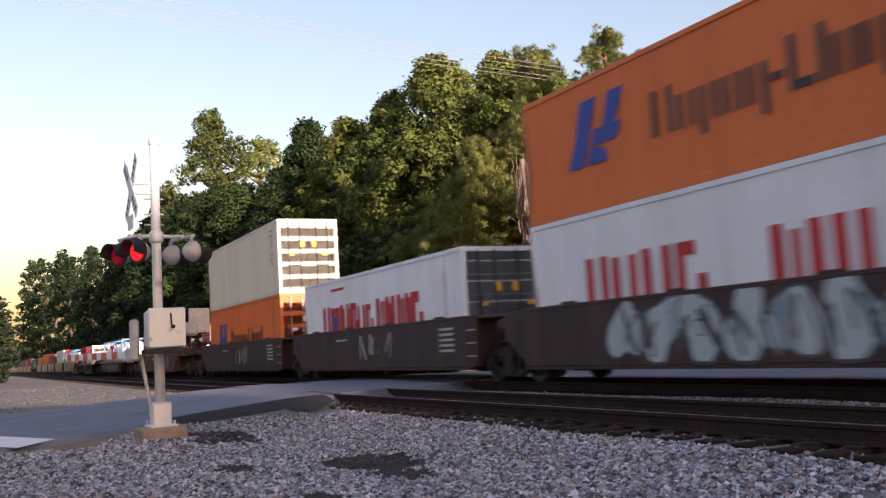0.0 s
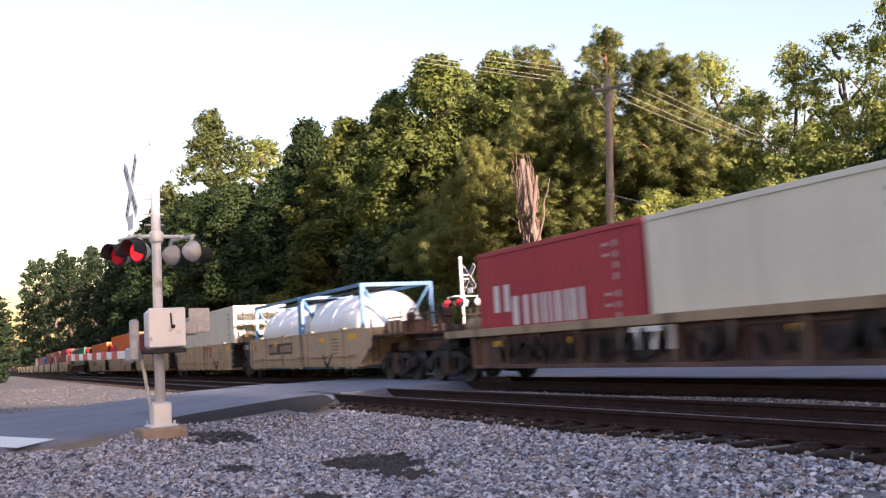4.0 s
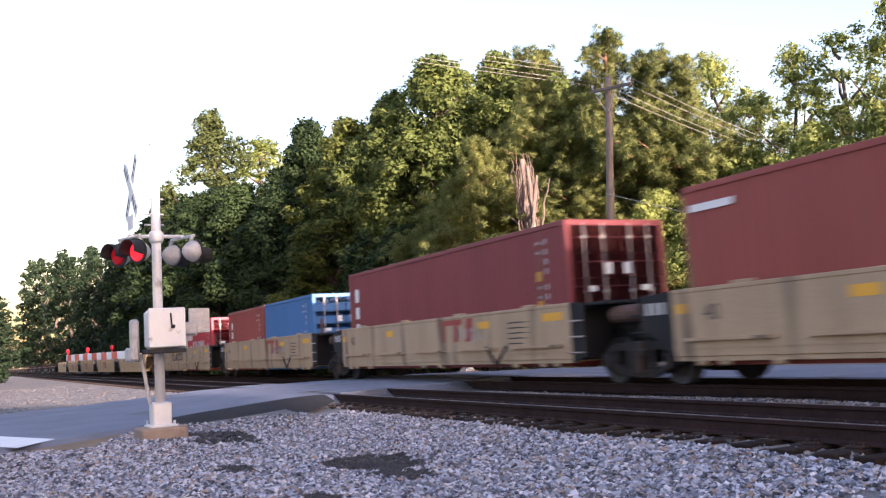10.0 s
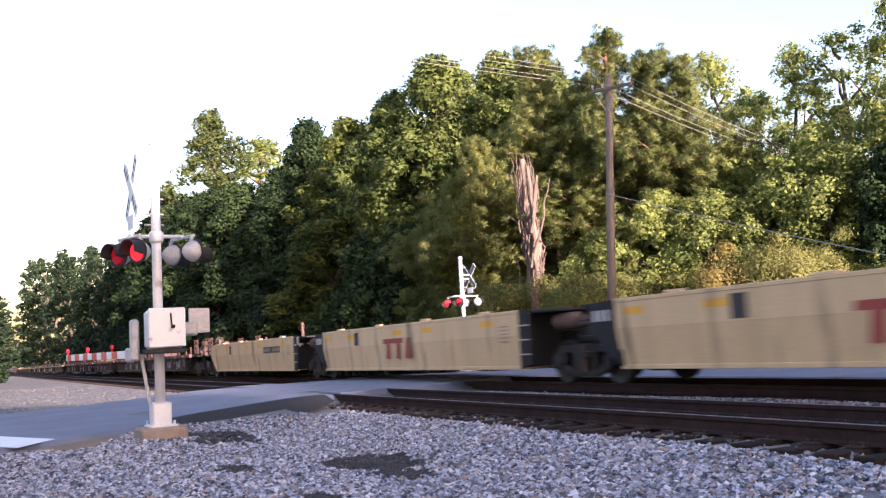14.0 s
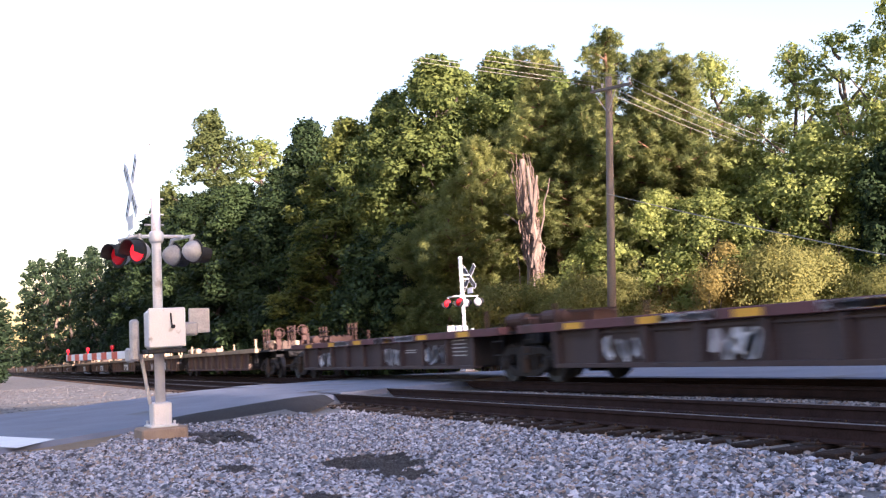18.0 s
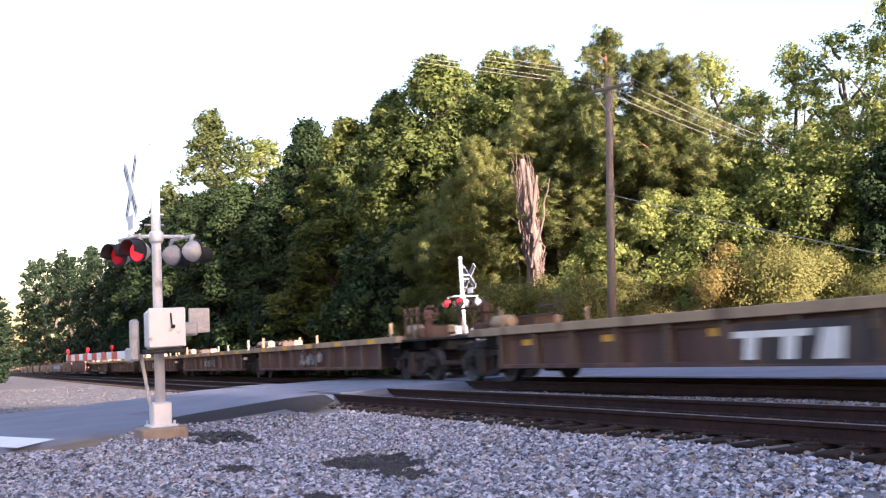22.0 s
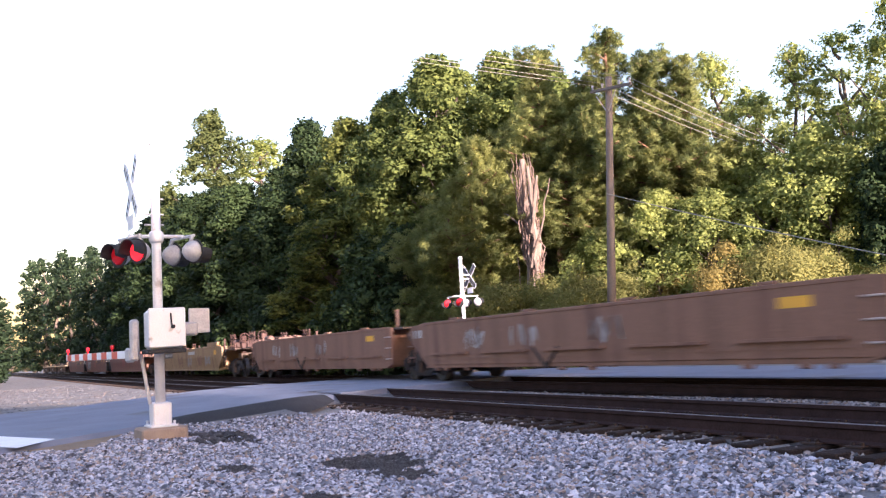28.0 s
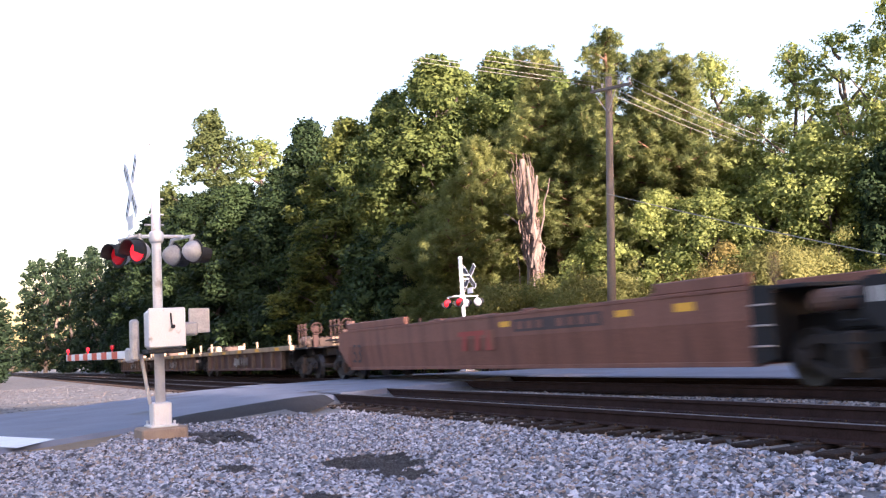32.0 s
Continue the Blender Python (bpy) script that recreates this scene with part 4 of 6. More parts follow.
def well_car(style, length, front, rear, has_front, rear_end, front_end, label=""):
    """One well unit. length of its well; front and rear: x of the truck centres from its middle (front positive)."""
    colour, top, low, side, words = STYLES[style]
    t = thing("well_car", label or words, "well car", group="cars of the train")
    m, h = PAINT[colour], length / 2
    black = PAINT["end_black"] if style not in ("brown", "rust_plain", "maroon") else m
    flange = PAINT["dun_flange_paint"] if style == "rust_ribbed" else PAINT["maroon_flange_paint"] if style == "ribbed" else m
    W = 1.45
    for s in (-1, 1):
        def web(bm, s=s):
            if side == "ribbed":
                box(bm, -h, h, s * (W - 0.2), s * (W - 0.16), low, top - 0.16)
            elif side == "crease":
                box(bm, -h, h, s * W, s * (W - 0.05), low + (top - low) * 0.57, top - 0.05, 0.004)
                vs = [bm.verts.new((x, y, z)) for x in (-h, h) for y, z in ((s * W, low + (top - low) * 0.57), (s * (W - 0.09), low + 0.06), (s * (W - 0.14), low + 0.06))]
                bm.faces.new((vs[0], vs[3], vs[4], vs[1]))
                bm.faces.new((vs[0], vs[1], vs[2]))
                bm.faces.new((vs[3], vs[5], vs[4]))
            else:
                box(bm, -h, h, s * W, s * (W - 0.05), low + 0.08, top - 0.06, 0.004)
        mesh_part(CAR, (style, length, "side", s), web, "side_sheet", m, t)

        def chord(bm, s=s):
            if side == "ribbed":
                box(bm, -h - 1.3, h + 1.3, s * (W + 0.02), s * (W - 0.24), top - 0.17, top, 0.01)
            else:
                box(bm, -h, h, s * (W + 0.012), s * (W - 0.1), top - 0.07, top, 0.01)
        mesh_part(CAR, (style, length, "chord", s), chord, "top_chord", flange, t)

        def sill(bm, s=s):
            box(bm, -h, h, s * (W - (0.02 if side != "crease" else 0.06)), s * (W - 0.2), low, low + 0.08, 0.008)
        mesh_part(CAR, (style, length, "sill", s), sill, "side_sill", m, t)
        if side == "ledge":
            def ledge(bm, s=s):
                box(bm, -length * 0.075, length * 0.075, s * (W + 0.07), s * W, low + 0.32, low + 0.37)
            for i in range(5):
                mesh_part(CAR, (style, length, "ledge", s), ledge, "ledge", m, t).location = (-h + length * (i + 0.5) / 5, 0, 0)

            def seam(bm, s=s):
                box(bm, -h, h, s * (W + 0.012), s * W, low + 0.20, low + 0.25)
            mesh_part(CAR, (style, length, "seam", s), seam, "lower_rail", m, t)

            def pocket(bm, s=s):
                box(bm, -0.09, 0.09, s * (W + 0.01), s * (W - 0.1), low - 0.07, low + 0.02, 0.02)
            for x in (-h + 0.6, -h + 1.1, -h + 2.2, h - 2.2, h - 1.1, h - 0.6, -0.5, 0.5):
                mesh_part(CAR, (style, "pocket", s), pocket, "roller_pocket", m, t).location = (x, 0, 0)
        if side == "ledge":
            for lean in (-1, 1):
                def brace(bm, s=s, lean=lean):
                    box(bm, -0.3, 0.3, s * (W + 0.03), s * W, -0.035, 0.035, 0.004, pose(lean * 0.24, 0, low + 0.2, 0, -lean * 40, 0))
                mesh_part(CAR, (style, "brace", s, lean), brace, "brace", PAINT["undergear"], t, "dark slanted brace").location = (3.4 if style == "tan" else -1.0, 0, 0)
        if style in ("ochre", "dull_plain"):
            for a, b in ((h - 2.2, h), (-h, -h + 4.4)):
                def lip(bm, s=s, a=a, b=b):
                    box(bm, a, b, s * (W + 0.006), s * (W - 0.12), top - 0.004, top + 0.2, 0.02)
                    for q in (0.3, 0.75):
                        box(bm, a + (b - a) * q - 0.25, a + (b - a) * q + 0.25, s * (W + 0.03), s * W, top - 0.05, top - 0.02)
                mesh_part(CAR, (style, length, "lip", s, a), lip, "raised_guide", m, t)
        if side == "ribbed":
            n = round(length / 1.42)
            for i in range(n + 1):
                x = -h + 0.06 + (length - 0.12) * i / n

                def rib(bm, s=s):
                    box(bm, -0.06, 0.06, s * (W - 0.02), s * (W - 0.18), low + 0.06, top - 0.17, 0.008)
                mesh_part(CAR, (style, "rib", s), rib, "rib", PAINT["rib_rust_paint"] if style == "rust_ribbed" else m, t).location = (x, 0, 0)

            def rail_line(bm, s=s):
                box(bm, -h, h, s * (W - 0.1), s * (W - 0.18), top - 0.27, top - 0.235)
            mesh_part(CAR, (style, length, "rail_line", s), rail_line, "stiffener", m, t)
        else:
            def tab(bm, s=s):
                box(bm, -0.22, 0.22, s * (W - 0.02), s * (W - 0.12), top, top + 0.05, 0.01)
            for i in range(4):
                mesh_part(CAR, (style, "tab", s), tab, "guide_tab", m, t).location = (-h + length * (i + 0.5) / 4, 0, 0)
    # floor of the well: cross members
    def floor(bm):
        box(bm, -h + 0.1, h - 0.1, -1.28, 1.28, low + 0.02, low + 0.08)
    mesh_part(CAR, (style, length, "floor"), floor, "well_floor", m, t)
    for e, reach, kind in ((1, front, front_end), (-1, rear, rear_end)):
        # bulkhead with its end platform, the sill over the truck and steps
        out = abs(reach) - h

        narrow = kind == "joint" and e > 0 and side != "ribbed"

        def bulk(bm, e=e):
            box(bm, e * (h - 0.08), e * h, -1.4, 1.4, low + 0.05, top - 0.02, 0.01)
            for s in (-1, 1) if side != "ribbed" else ():
                outline = ((0, low + 0.02), (0, top), (0.4, top - 0.03), (0.4, low + 0.12)) if narrow else ((0, low + 0.1), (0, top), (0.85, top - 0.08), (0.85, 1.0))
                vs = [bm.verts.new((e * (h + dx), s * y, z)) for y in (1.44, 1.36) for dx, z in outline]
                bm.faces.new(vs[:4])
                bm.faces.new(vs[4:][::-1])
                for i in range(4):
                    bm.faces.new((vs[i], vs[(i + 1) % 4], vs[4 + (i + 1) % 4], vs[4 + i]))
        ends = m if kind == "coupler" and side != "ribbed" else black
        mesh_part(CAR, (style, length, "bulk", e, kind), bulk, "end_bulkhead", ends, t)
        high = top - 0.03 if kind == "joint" and side != "ribbed" else min(top - 0.1, 1.32)

        def deck(bm, e=e):
            box(bm, e * h, e * (h + out + (0.9 if kind == "coupler" else -0.1)), -0.45, 0.45, 0.78, 1.06, 0.02)
            box(bm, e * h, e * (h + out + (1.1 if kind == "coupler" else -0.5)), -1.3, 1.3, high - 0.06, high, 0.01)
            box(bm, e * (h + out - 0.3), e * (h + out + 0.3), -0.8, 0.8, 0.82, 1.1, 0.02)
        mesh_part(CAR, (style, length, "deck", e, round(out, 2), kind), deck, "end_platform", PAINT["rust_gear_pale"] if ends is m else black, t)

        for s in (-1, 1):
            def steps(bm, e=e, s=s):
                x = e * (h + (0.2 if narrow else 1.05))
                w = 1.455 if narrow else 1.36
                for z in (0.62, 0.92, 1.22):
                    rod(bm, (x - 0.2, s * w, z), (x + 0.2, s * w, z), 0.016, seg=6)
                if not narrow:
                    for q in (-0.2, 0.2):
                        rod(bm, (x + q, s * w, 0.5), (x + q, s * w, 1.3), 0.018, seg=6)
            mesh_part(CAR, (style, length, "steps", e, s, kind), steps, "ladder", PAINT["galvanised"] if narrow else black, t, "bare steel ladder rungs" if narrow else "")
        if kind == "joint" and e < 0 and side != "ribbed" and style != "brown":
            for k in range(3):
                a = -h - 0.7 + 0.19 * k
                flat(t, "number_bar", "graffiti_white", ((a, top - 0.38), (a + 0.13, top - 0.38), (a + 0.13, top - 0.18), (a, top - 0.18)), -1.443, "plain white bar of a stencilled number")
        if kind == "coupler":
            def coup(bm, e=e):
                box(bm, e * (h + out + 0.8), e * (h + out + 1.75), -0.1, 0.1, 0.72, 0.92, 0.03)
                box(bm, e * (h + out + 1.6), e * (h + out + 2.0), -0.2, 0.2, 0.66, 0.98, 0.06)
            mesh_part(CAR, (style, length, "coup", e, round(out, 2)), coup, "coupler", PAINT["undergear"], t)

            x = h + out + 1.0
            for s in (-1, 1):
                def rails(bm, e=e, s=s):
                    for q in (0.2, 0.6, 1.0):
                        rod(bm, (e * (x - q), s * 1.2, 1.2), (e * (x - q), s * 1.2, 1.95), 0.03, seg=6)
                    rod(bm, (e * x, s * 1.2, 1.75), (e * (x - 1.1), s * 1.2, 1.75), 0.022, seg=6)
                mesh_part(CAR, (style, length, "rails", e, s, round(out, 2)), rails, "handrail", PAINT["rust_gear"] if style != "tan" else m, t, "upright end handrail")

            def wheel(bm, e=e):
                m4 = pose(e * (x - 0.42), -0.7, 1.78, 0, 90, 0)
                rim = [m4 @ Vector((0.2 * math.cos(a), 0.2 * math.sin(a), 0)) for a in (math.pi * i / 8 for i in range(17))]
                for p, q in zip(rim, rim[1:]):
                    rod(bm, p, q, 0.016, seg=5)
                for i in range(0, 16, 4):
                    rod(bm, rim[i], m4.translation, 0.012, seg=5)
                box(bm, e * (x - 0.7), e * (x - 0.46), -0.81, -0.59, 1.62, 1.88, 0.05)
                box(bm, e * (x - 0.66), e * (x - 0.56), -0.8, -0.6, 1.1, 1.6, 0.02)
            mesh_part(CAR, (style, length, "wheel", e, round(out, 2)), wheel, "brake_wheel", PAINT["rust_gear"], t, "hand brake wheel on a stand")
        # brake gear standing on the platform
        z = high
        drop = 0.5 if narrow else 0.0      # between two wells the tank hangs under the platform
        rust = m if style == "brown" else PAINT["end_rust"] if style in ("yellow", "tan", "dull_plain", "rust_plain") else PAINT["rust_gear"]
        if style == "rust_ribbed":
            rust = PAINT["rust_gear_pale"]

        def tank(bm):
            m4 = pose(e * (h + (1.15 if narrow else 0.95)), -0.95 if narrow else -0.72, z + 0.24 - drop, 0, 90, 0)
            lathe(bm, [(0.05, -0.42), (0.13, -0.4), (0.16, -0.34), (0.16, 0.34), (0.13, 0.4), (0.05, 0.42)], m4, 14)
            for q in (0.65, 1.25):
                box(bm, e * (h + q) - 0.03, e * (h + q) + 0.03, -0.92, -0.52, z - drop * 0.7, z + 0.14 - drop * 0.6)

        def walkway(bm):
            for q in (-0.95, -0.75, -0.55):
                box(bm, e * (h - 0.1), e * (h + out), q + 0.6, q + 0.66, z + 0.33, z + 0.37)
            for q in (0.1, 0.9, out - 0.1):
                box(bm, e * (h + q) - 0.03, e * (h + q) + 0.03, -0.4, 0.12, z, z + 0.33)
        gear = (("reservoir", tank), ("walkway", walkway),
                ("valve_box", lambda bm: box(bm, e * (h + 0.5), e * (h + 0.85), 0.2, 0.6, z, z + 0.36, 0.05)),
                ("retainer_box", lambda bm: box(bm, e * (h + 1.55), e * (h + 1.8), -1.0, -0.7, z, z + 0.28, 0.04)),
                ("brake_pipe", lambda bm: rod(bm, (e * (h + 0.2), 0.3, z + 0.12), (e * (h + out), 0.3, z + 0.12), 0.03, seg=6)),
                ("guide_post", lambda bm: rod(bm, (e * (h + 0.25), -1.15, z - 0.1), (e * (h + 0.25), -1.15, z + 0.5), 0.045, seg=6)),
                ("guide_post", lambda bm: rod(bm, (e * (h + 0.25), 1.15, z - 0.1), (e * (h + 0.25), 1.15, z + 0.5), 0.045, seg=6)))
        if kind == "joint" and side != "ribbed":      # little stands above the wells there
            gear = [g for g in gear if g[0] in ("reservoir", "guide_post")][:2 if e > 0 else 0]
        for k, (name, build) in enumerate(gear):
            mesh_part(CAR, (style, length, "gear", e, k, round(out, 2)), build, name, PAINT["dun_flange_paint"] if style == "rust_ribbed" and name in ("reservoir", "valve_box", "guide_post") else rust, t)
    truck_parts(t, rear)
    if has_front:
        truck_parts(t, front)
    return t


# ---- make up the train ----
# each car: style, well length, truck positions from the front; the middles of its wells where they are off centre
TRAIN = [
    ("brown", 12.7, [13.0, -2.9, -18.4, -33.5, -51.2], {3: -41.5}),
    ("maroon", 12.7, [-54.2, -71.8], {}),
    ("rust_ribbed", 12.7, [-77.2, -94.9], {}),
    ("rust_ribbed", 12.7, [-99.3, -116.3], {}),
    ("tan", 12.7, [-119.5, -135.7, -151.5, -166.95, -182.7, -198.8], {}),
    ("ribbed", 12.7, [-202.4, -219.0], {}),
    ("tan", 12.7, [-222.8, -238.9, -254.6, -270.3, -286.1, -304.0], {4: -294.15}),
    ("yellow", 12.6, [-306.9, -322.5, -338.3, -354.3, -370.3, -386.1], {}),
    ("ribbed", 12.7, [-390.4, -406.2, -421.8, -438.3, -454.5, -470.5], {}),
    ("rust_ribbed", 12.7, [-474.7, -490.8, -507.0, -522.9, -538.8, -554.4], {}),
    ("rust_ribbed", 12.9, [-558.4, -574.1, -590.0, -605.7, -621.2, -637.4], {}),
    ("rust_plain", 13.4, [-641.6, -657.4, -673.3, -689.1, -704.9, -721.1], {}),
    ("ochre", 16.4, [-725.3, -745.0], {}),
    ("dull_plain", 17.0, [-748.9, -769.1, -788.9, -808.7], {}),
    ("rust_ribbed", 12.7, [-813.0, -828.8, -844.6, -860.4], {}),
]
CARRIED = []      # every moving thing with its place at the start
UNITS = []
for style, length, trucks, shift in TRAIN:
    for i, (a, b) in enumerate(zip(trucks, trucks[1:])):
        mid = shift.get(i, (a + b) / 2)
        last = i == len(trucks) - 2
        u = well_car(style, length, a - mid, b - mid, i == 0, "coupler" if last else "joint", "coupler" if i == 0 else "joint")
        UNITS.append((mid, style, u))
        CARRIED.append((u, mid, 0.0))


def load(c, x, z=TOP_OF_WELL):
    CARRIED.append((c, x, z))
    return c


HC, STD, L40, L20 = 2.896, 2.591, 12.192, 6.058
TALL, MID, HANG = (0.17, 0, 1), (0.16, 0, 0.72), (0.16, -0.26, 0.72)
LINE_NAME = [TALL, -0.36, TALL, -0.14, MID, -0.2, MID, -0.14, HANG, -0.2, MID, -0.14, MID, -0.2, MID, -0.14, MID, -0.2, HANG, -0.1, (0.3, 0.3, 0.44), -0.12, TALL, (0.4, 0, 0.16), -0.1, TALL, -0.12, MID, -0.2, MID, -0.12, MID, -0.2, HANG, -0.12, MID, -0.2, TALL]
STAR_NAME = [(0.2, 0.1, 1), -0.22, (0.2, 0.1, 1), -0.12, (0.2, 0, 0.95), -0.26, (0.2, 0, 0.95), -0.14, (0.2, 0, 1), -0.28, (0.2, 0, 1), -0.14, (0.2, 0, 1), (0.24, 0.8, 1), (0.2, 0, 0.5)]
STAR_END = [(0.22, 0, 1), -0.14, (0.16, 0.1, 0.9), -0.14, (0.22, 0, 1), -0.16, (0.22, 0, 1), -0.16, (0.2, 0, 1), -0.3, (0.2, 0, 1), -0.16, (0.2, 0, 1), (0.26, 0.8, 1), (0.2, 0, 0.5)]


def liner(x, z, height, colour="orange_paint"):
    c = container(L40, height, colour, "orange steel shipping container with a blue emblem and dark name bars")
    liner_emblem(c, -4.5, 0.88, 1.25)
    word(c, "name_bar", "logo_black", -1.9, 0.98, 0.8, LINE_NAME, "plain dark bar of the liner's name")
    return load(c, x, z)


def star(x, high, at, second, emblem, z=TOP_OF_WELL):
    c = container(L40, HC, "white_paint", "white steel shipping container with large red name bars")
    word(c, "name_bar", "logo_red", at, 2.02 - high if high > 1 else 1.04, high, STAR_NAME, "plain red bar of the liner's name")
    word(c, "name_bar", "logo_red", second, 2.02 - high if high > 1 else 1.04, high, STAR_END, "plain red bar of the liner's name")
    if emblem:
        blocks(c, "emblem", "logo_red", [(-3.4, -2.55, 1.72, 1.95), (-3.4, -3.25, 1.0, 1.72), (-2.7, -2.55, 1.0, 1.72), (-3.3, -2.1, 2.5, 2.58)], label="plain red emblem shape")
        blocks(c, "emblem", "logo_blue", [((-3.1, 1.0), (-2.85, 1.0), (-2.72, 1.7), (-3.23, 1.7))], label="plain blue emblem shape")
    return load(c, x, z)


def plain(x, length, height, colour, label, marks=(), z=TOP_OF_WELL, smooth=False):
    c = container(length, height, colour, label, smooth)
    if marks:
        marks(c)
    h = length / 2
    ink = "graffiti_white" if colour not in ("white_paint", "cream_paint") else "logo_black"
    for k in range(7):      # upright column of code characters, and a smaller one beside it
        up = height - 0.42 - 0.2 * k - (0.12 if k > 3 else 0)
        flat(c, "code_bar", ink, ((h - 0.8, up), (h - 0.73, up), (h - 0.73, up + 0.12), (h - 0.8, up + 0.12)))
        if k in (0, 1, 4, 5):
            flat(c, "code_bar", ink, ((h - 1.12, up + 0.03), (h - 0.98, up + 0.03), (h - 0.98, up + 0.09), (h - 1.12, up + 0.09)))
    if length > 7 and ink == "graffiti_white":
        for lift in (0.75, 1.35):
            flat(c, "warning_label", "mark_yellow", ((h - 1.15, height - lift - 0.4), (h - 0.95, height - lift - 0.4), (h - 0.95, height - lift - 0.2), (h - 1.15, height - lift - 0.2)), label="small yellow warning label")
    return load(c, x, z)


star(-10.8, 1.1, -4.17, 0.53, False)
liner(-10.8, TOP_OF_WELL + HC, STD)
star(-26.2, 0.86, -2.3, 1.17, True)
liner(-41.45, TOP_OF_WELL, HC)
plain(-41.45, L40, HC, "cream_paint", "cream steel shipping container stacked on an orange one", z=TOP_OF_WELL + HC)
plain(-59.9, L20, STD, "maroon_paint", "maroon twenty-foot shipping container", lambda c: blocks(c, "emblem", "logo_white", [(-2.6, -2.2, 1.75, 2.2)]))
plain(-66.0, L20, STD, "red_paint", "crimson twenty-foot shipping container with white name bars", lambda c: bars(c, "name_bar", "logo_white", -1.5, 0.9, [0.62, -0.1, 0.42, 0.22, 0.42, 0.42], 0.62, 0.12, label="plain white name bars", weight=0.33))
load(tank_container("white tank container in a pale blue frame"), -83.1)
load(tank_container("white tank container in a pale blue frame"), -89.3)
plain(-104.8, L20, STD, "cream_paint", "cream twenty-foot shipping container")
plain(-111.0, L20, STD, "red_paint", "dark red twenty-foot shipping container with a white emblem", lambda c: blocks(c, "emblem", "logo_white", [(-2.3, -2.1, 1.2, 1.8), (-1.85, -1.65, 1.2, 1.8)]))
load(tank_container("white tank container in a pale blue frame"), -124.6)
load(tank_container("white tank container in a pale blue frame"), -130.8)
plain(-143.6, L40, HC, "cream_paint", "plain off-white smooth-sided shipping container", smooth=True)
plain(-159.4, L40, STD, "maroon_paint", "dull maroon shipping container")
liner(-175.1, TOP_OF_WELL, HC)
liner(-190.8, TOP_OF_WELL, STD)
plain(-210.9, L40, STD, "green_paint", "dark green shipping container with wide white name bars", lambda c: (bars(c, "name_bar", "logo_white", -3.75, 1.05, [0.85, -1.0, 0.85, -1.35, 0.75, -1.25, 0.75, -0.55], 0.6, 0.1, label="plain white name bars", weight=0.36), blocks(c, "code_block", "logo_white", [(4.1, 4.6, 1.05, 1.98)])))
plain(-231.1, L40, HC, "maroon_paint", "maroon shipping container with white upright bars", lambda c: blocks(c, "emblem", "logo_white", [(-5.6, -5.3, 2.0, 2.4), (-5.6, -5.3, 1.5, 1.85), (-5.6, -5.3, 0.95, 1.35)]))
plain(-246.8, L40, HC, "oxide_paint", "brownish red shipping container with a white emblem", lambda c: (bars(c, "name_bar", "logo_white", -1.8, 1.2, [0.9, 1.0, 1.0], 0.74, 0.15, label="plain white name bars", weight=0.36), blocks(c, "emblem", "logo_white", [((-1.85, 2.06), (-0.4, 2.1), (-0.4, 2.22), (-1.85, 2.2)), ((-0.3, 2.1), (1.4, 2.06), (1.4, 2.2), (-0.3, 2.22)), (-5.95, -4.95, 2.46, 2.58), ((-0.5, 1.95), (-0.2, 1.8), (0.1, 1.95), (-0.2, 2.1))])))
plain(-262.5, L40, HC, "maroon_paint", "maroon shipping container with white upright bars", lambda c: blocks(c, "emblem", "logo_white", [(-5.6, -5.3, 2.0, 2.4), (-5.6, -5.3, 1.5, 1.85), (-5.6, -5.3, 0.95, 1.35)]))
plain(-275.3, L20, STD, "blue_paint", "bright blue twenty-foot shipping container")
plain(-281.5, L20, STD, "oxide_paint", "brownish red twenty-foot shipping container", lambda c: blocks(c, "emblem", "logo_white", [(-2.5, -2.25, 0.9, 1.3), (-2.5, -2.25, 1.4, 1.7), (-2.5, -2.25, 1.8, 2.1)]))
plain(-291.2, L20, STD, "red_paint", "red twenty-foot shipping container with a white emblem", lambda c: blocks(c, "emblem", "logo_white", [((-2.9, 1.6), (-2.6, 1.6), (-2.4, 2.2), (-2.7, 2.2)), ((-2.45, 1.6), (-2.1, 1.6), (-2.0, 2.1), (-2.3, 2.1)), ((-1.95, 1.6), (-1.7, 1.6), (-1.55, 2.2), (-1.8, 2.2))]))
plain(-297.4, L20, STD, "cream_paint", "plain off-white twenty-foot shipping container")


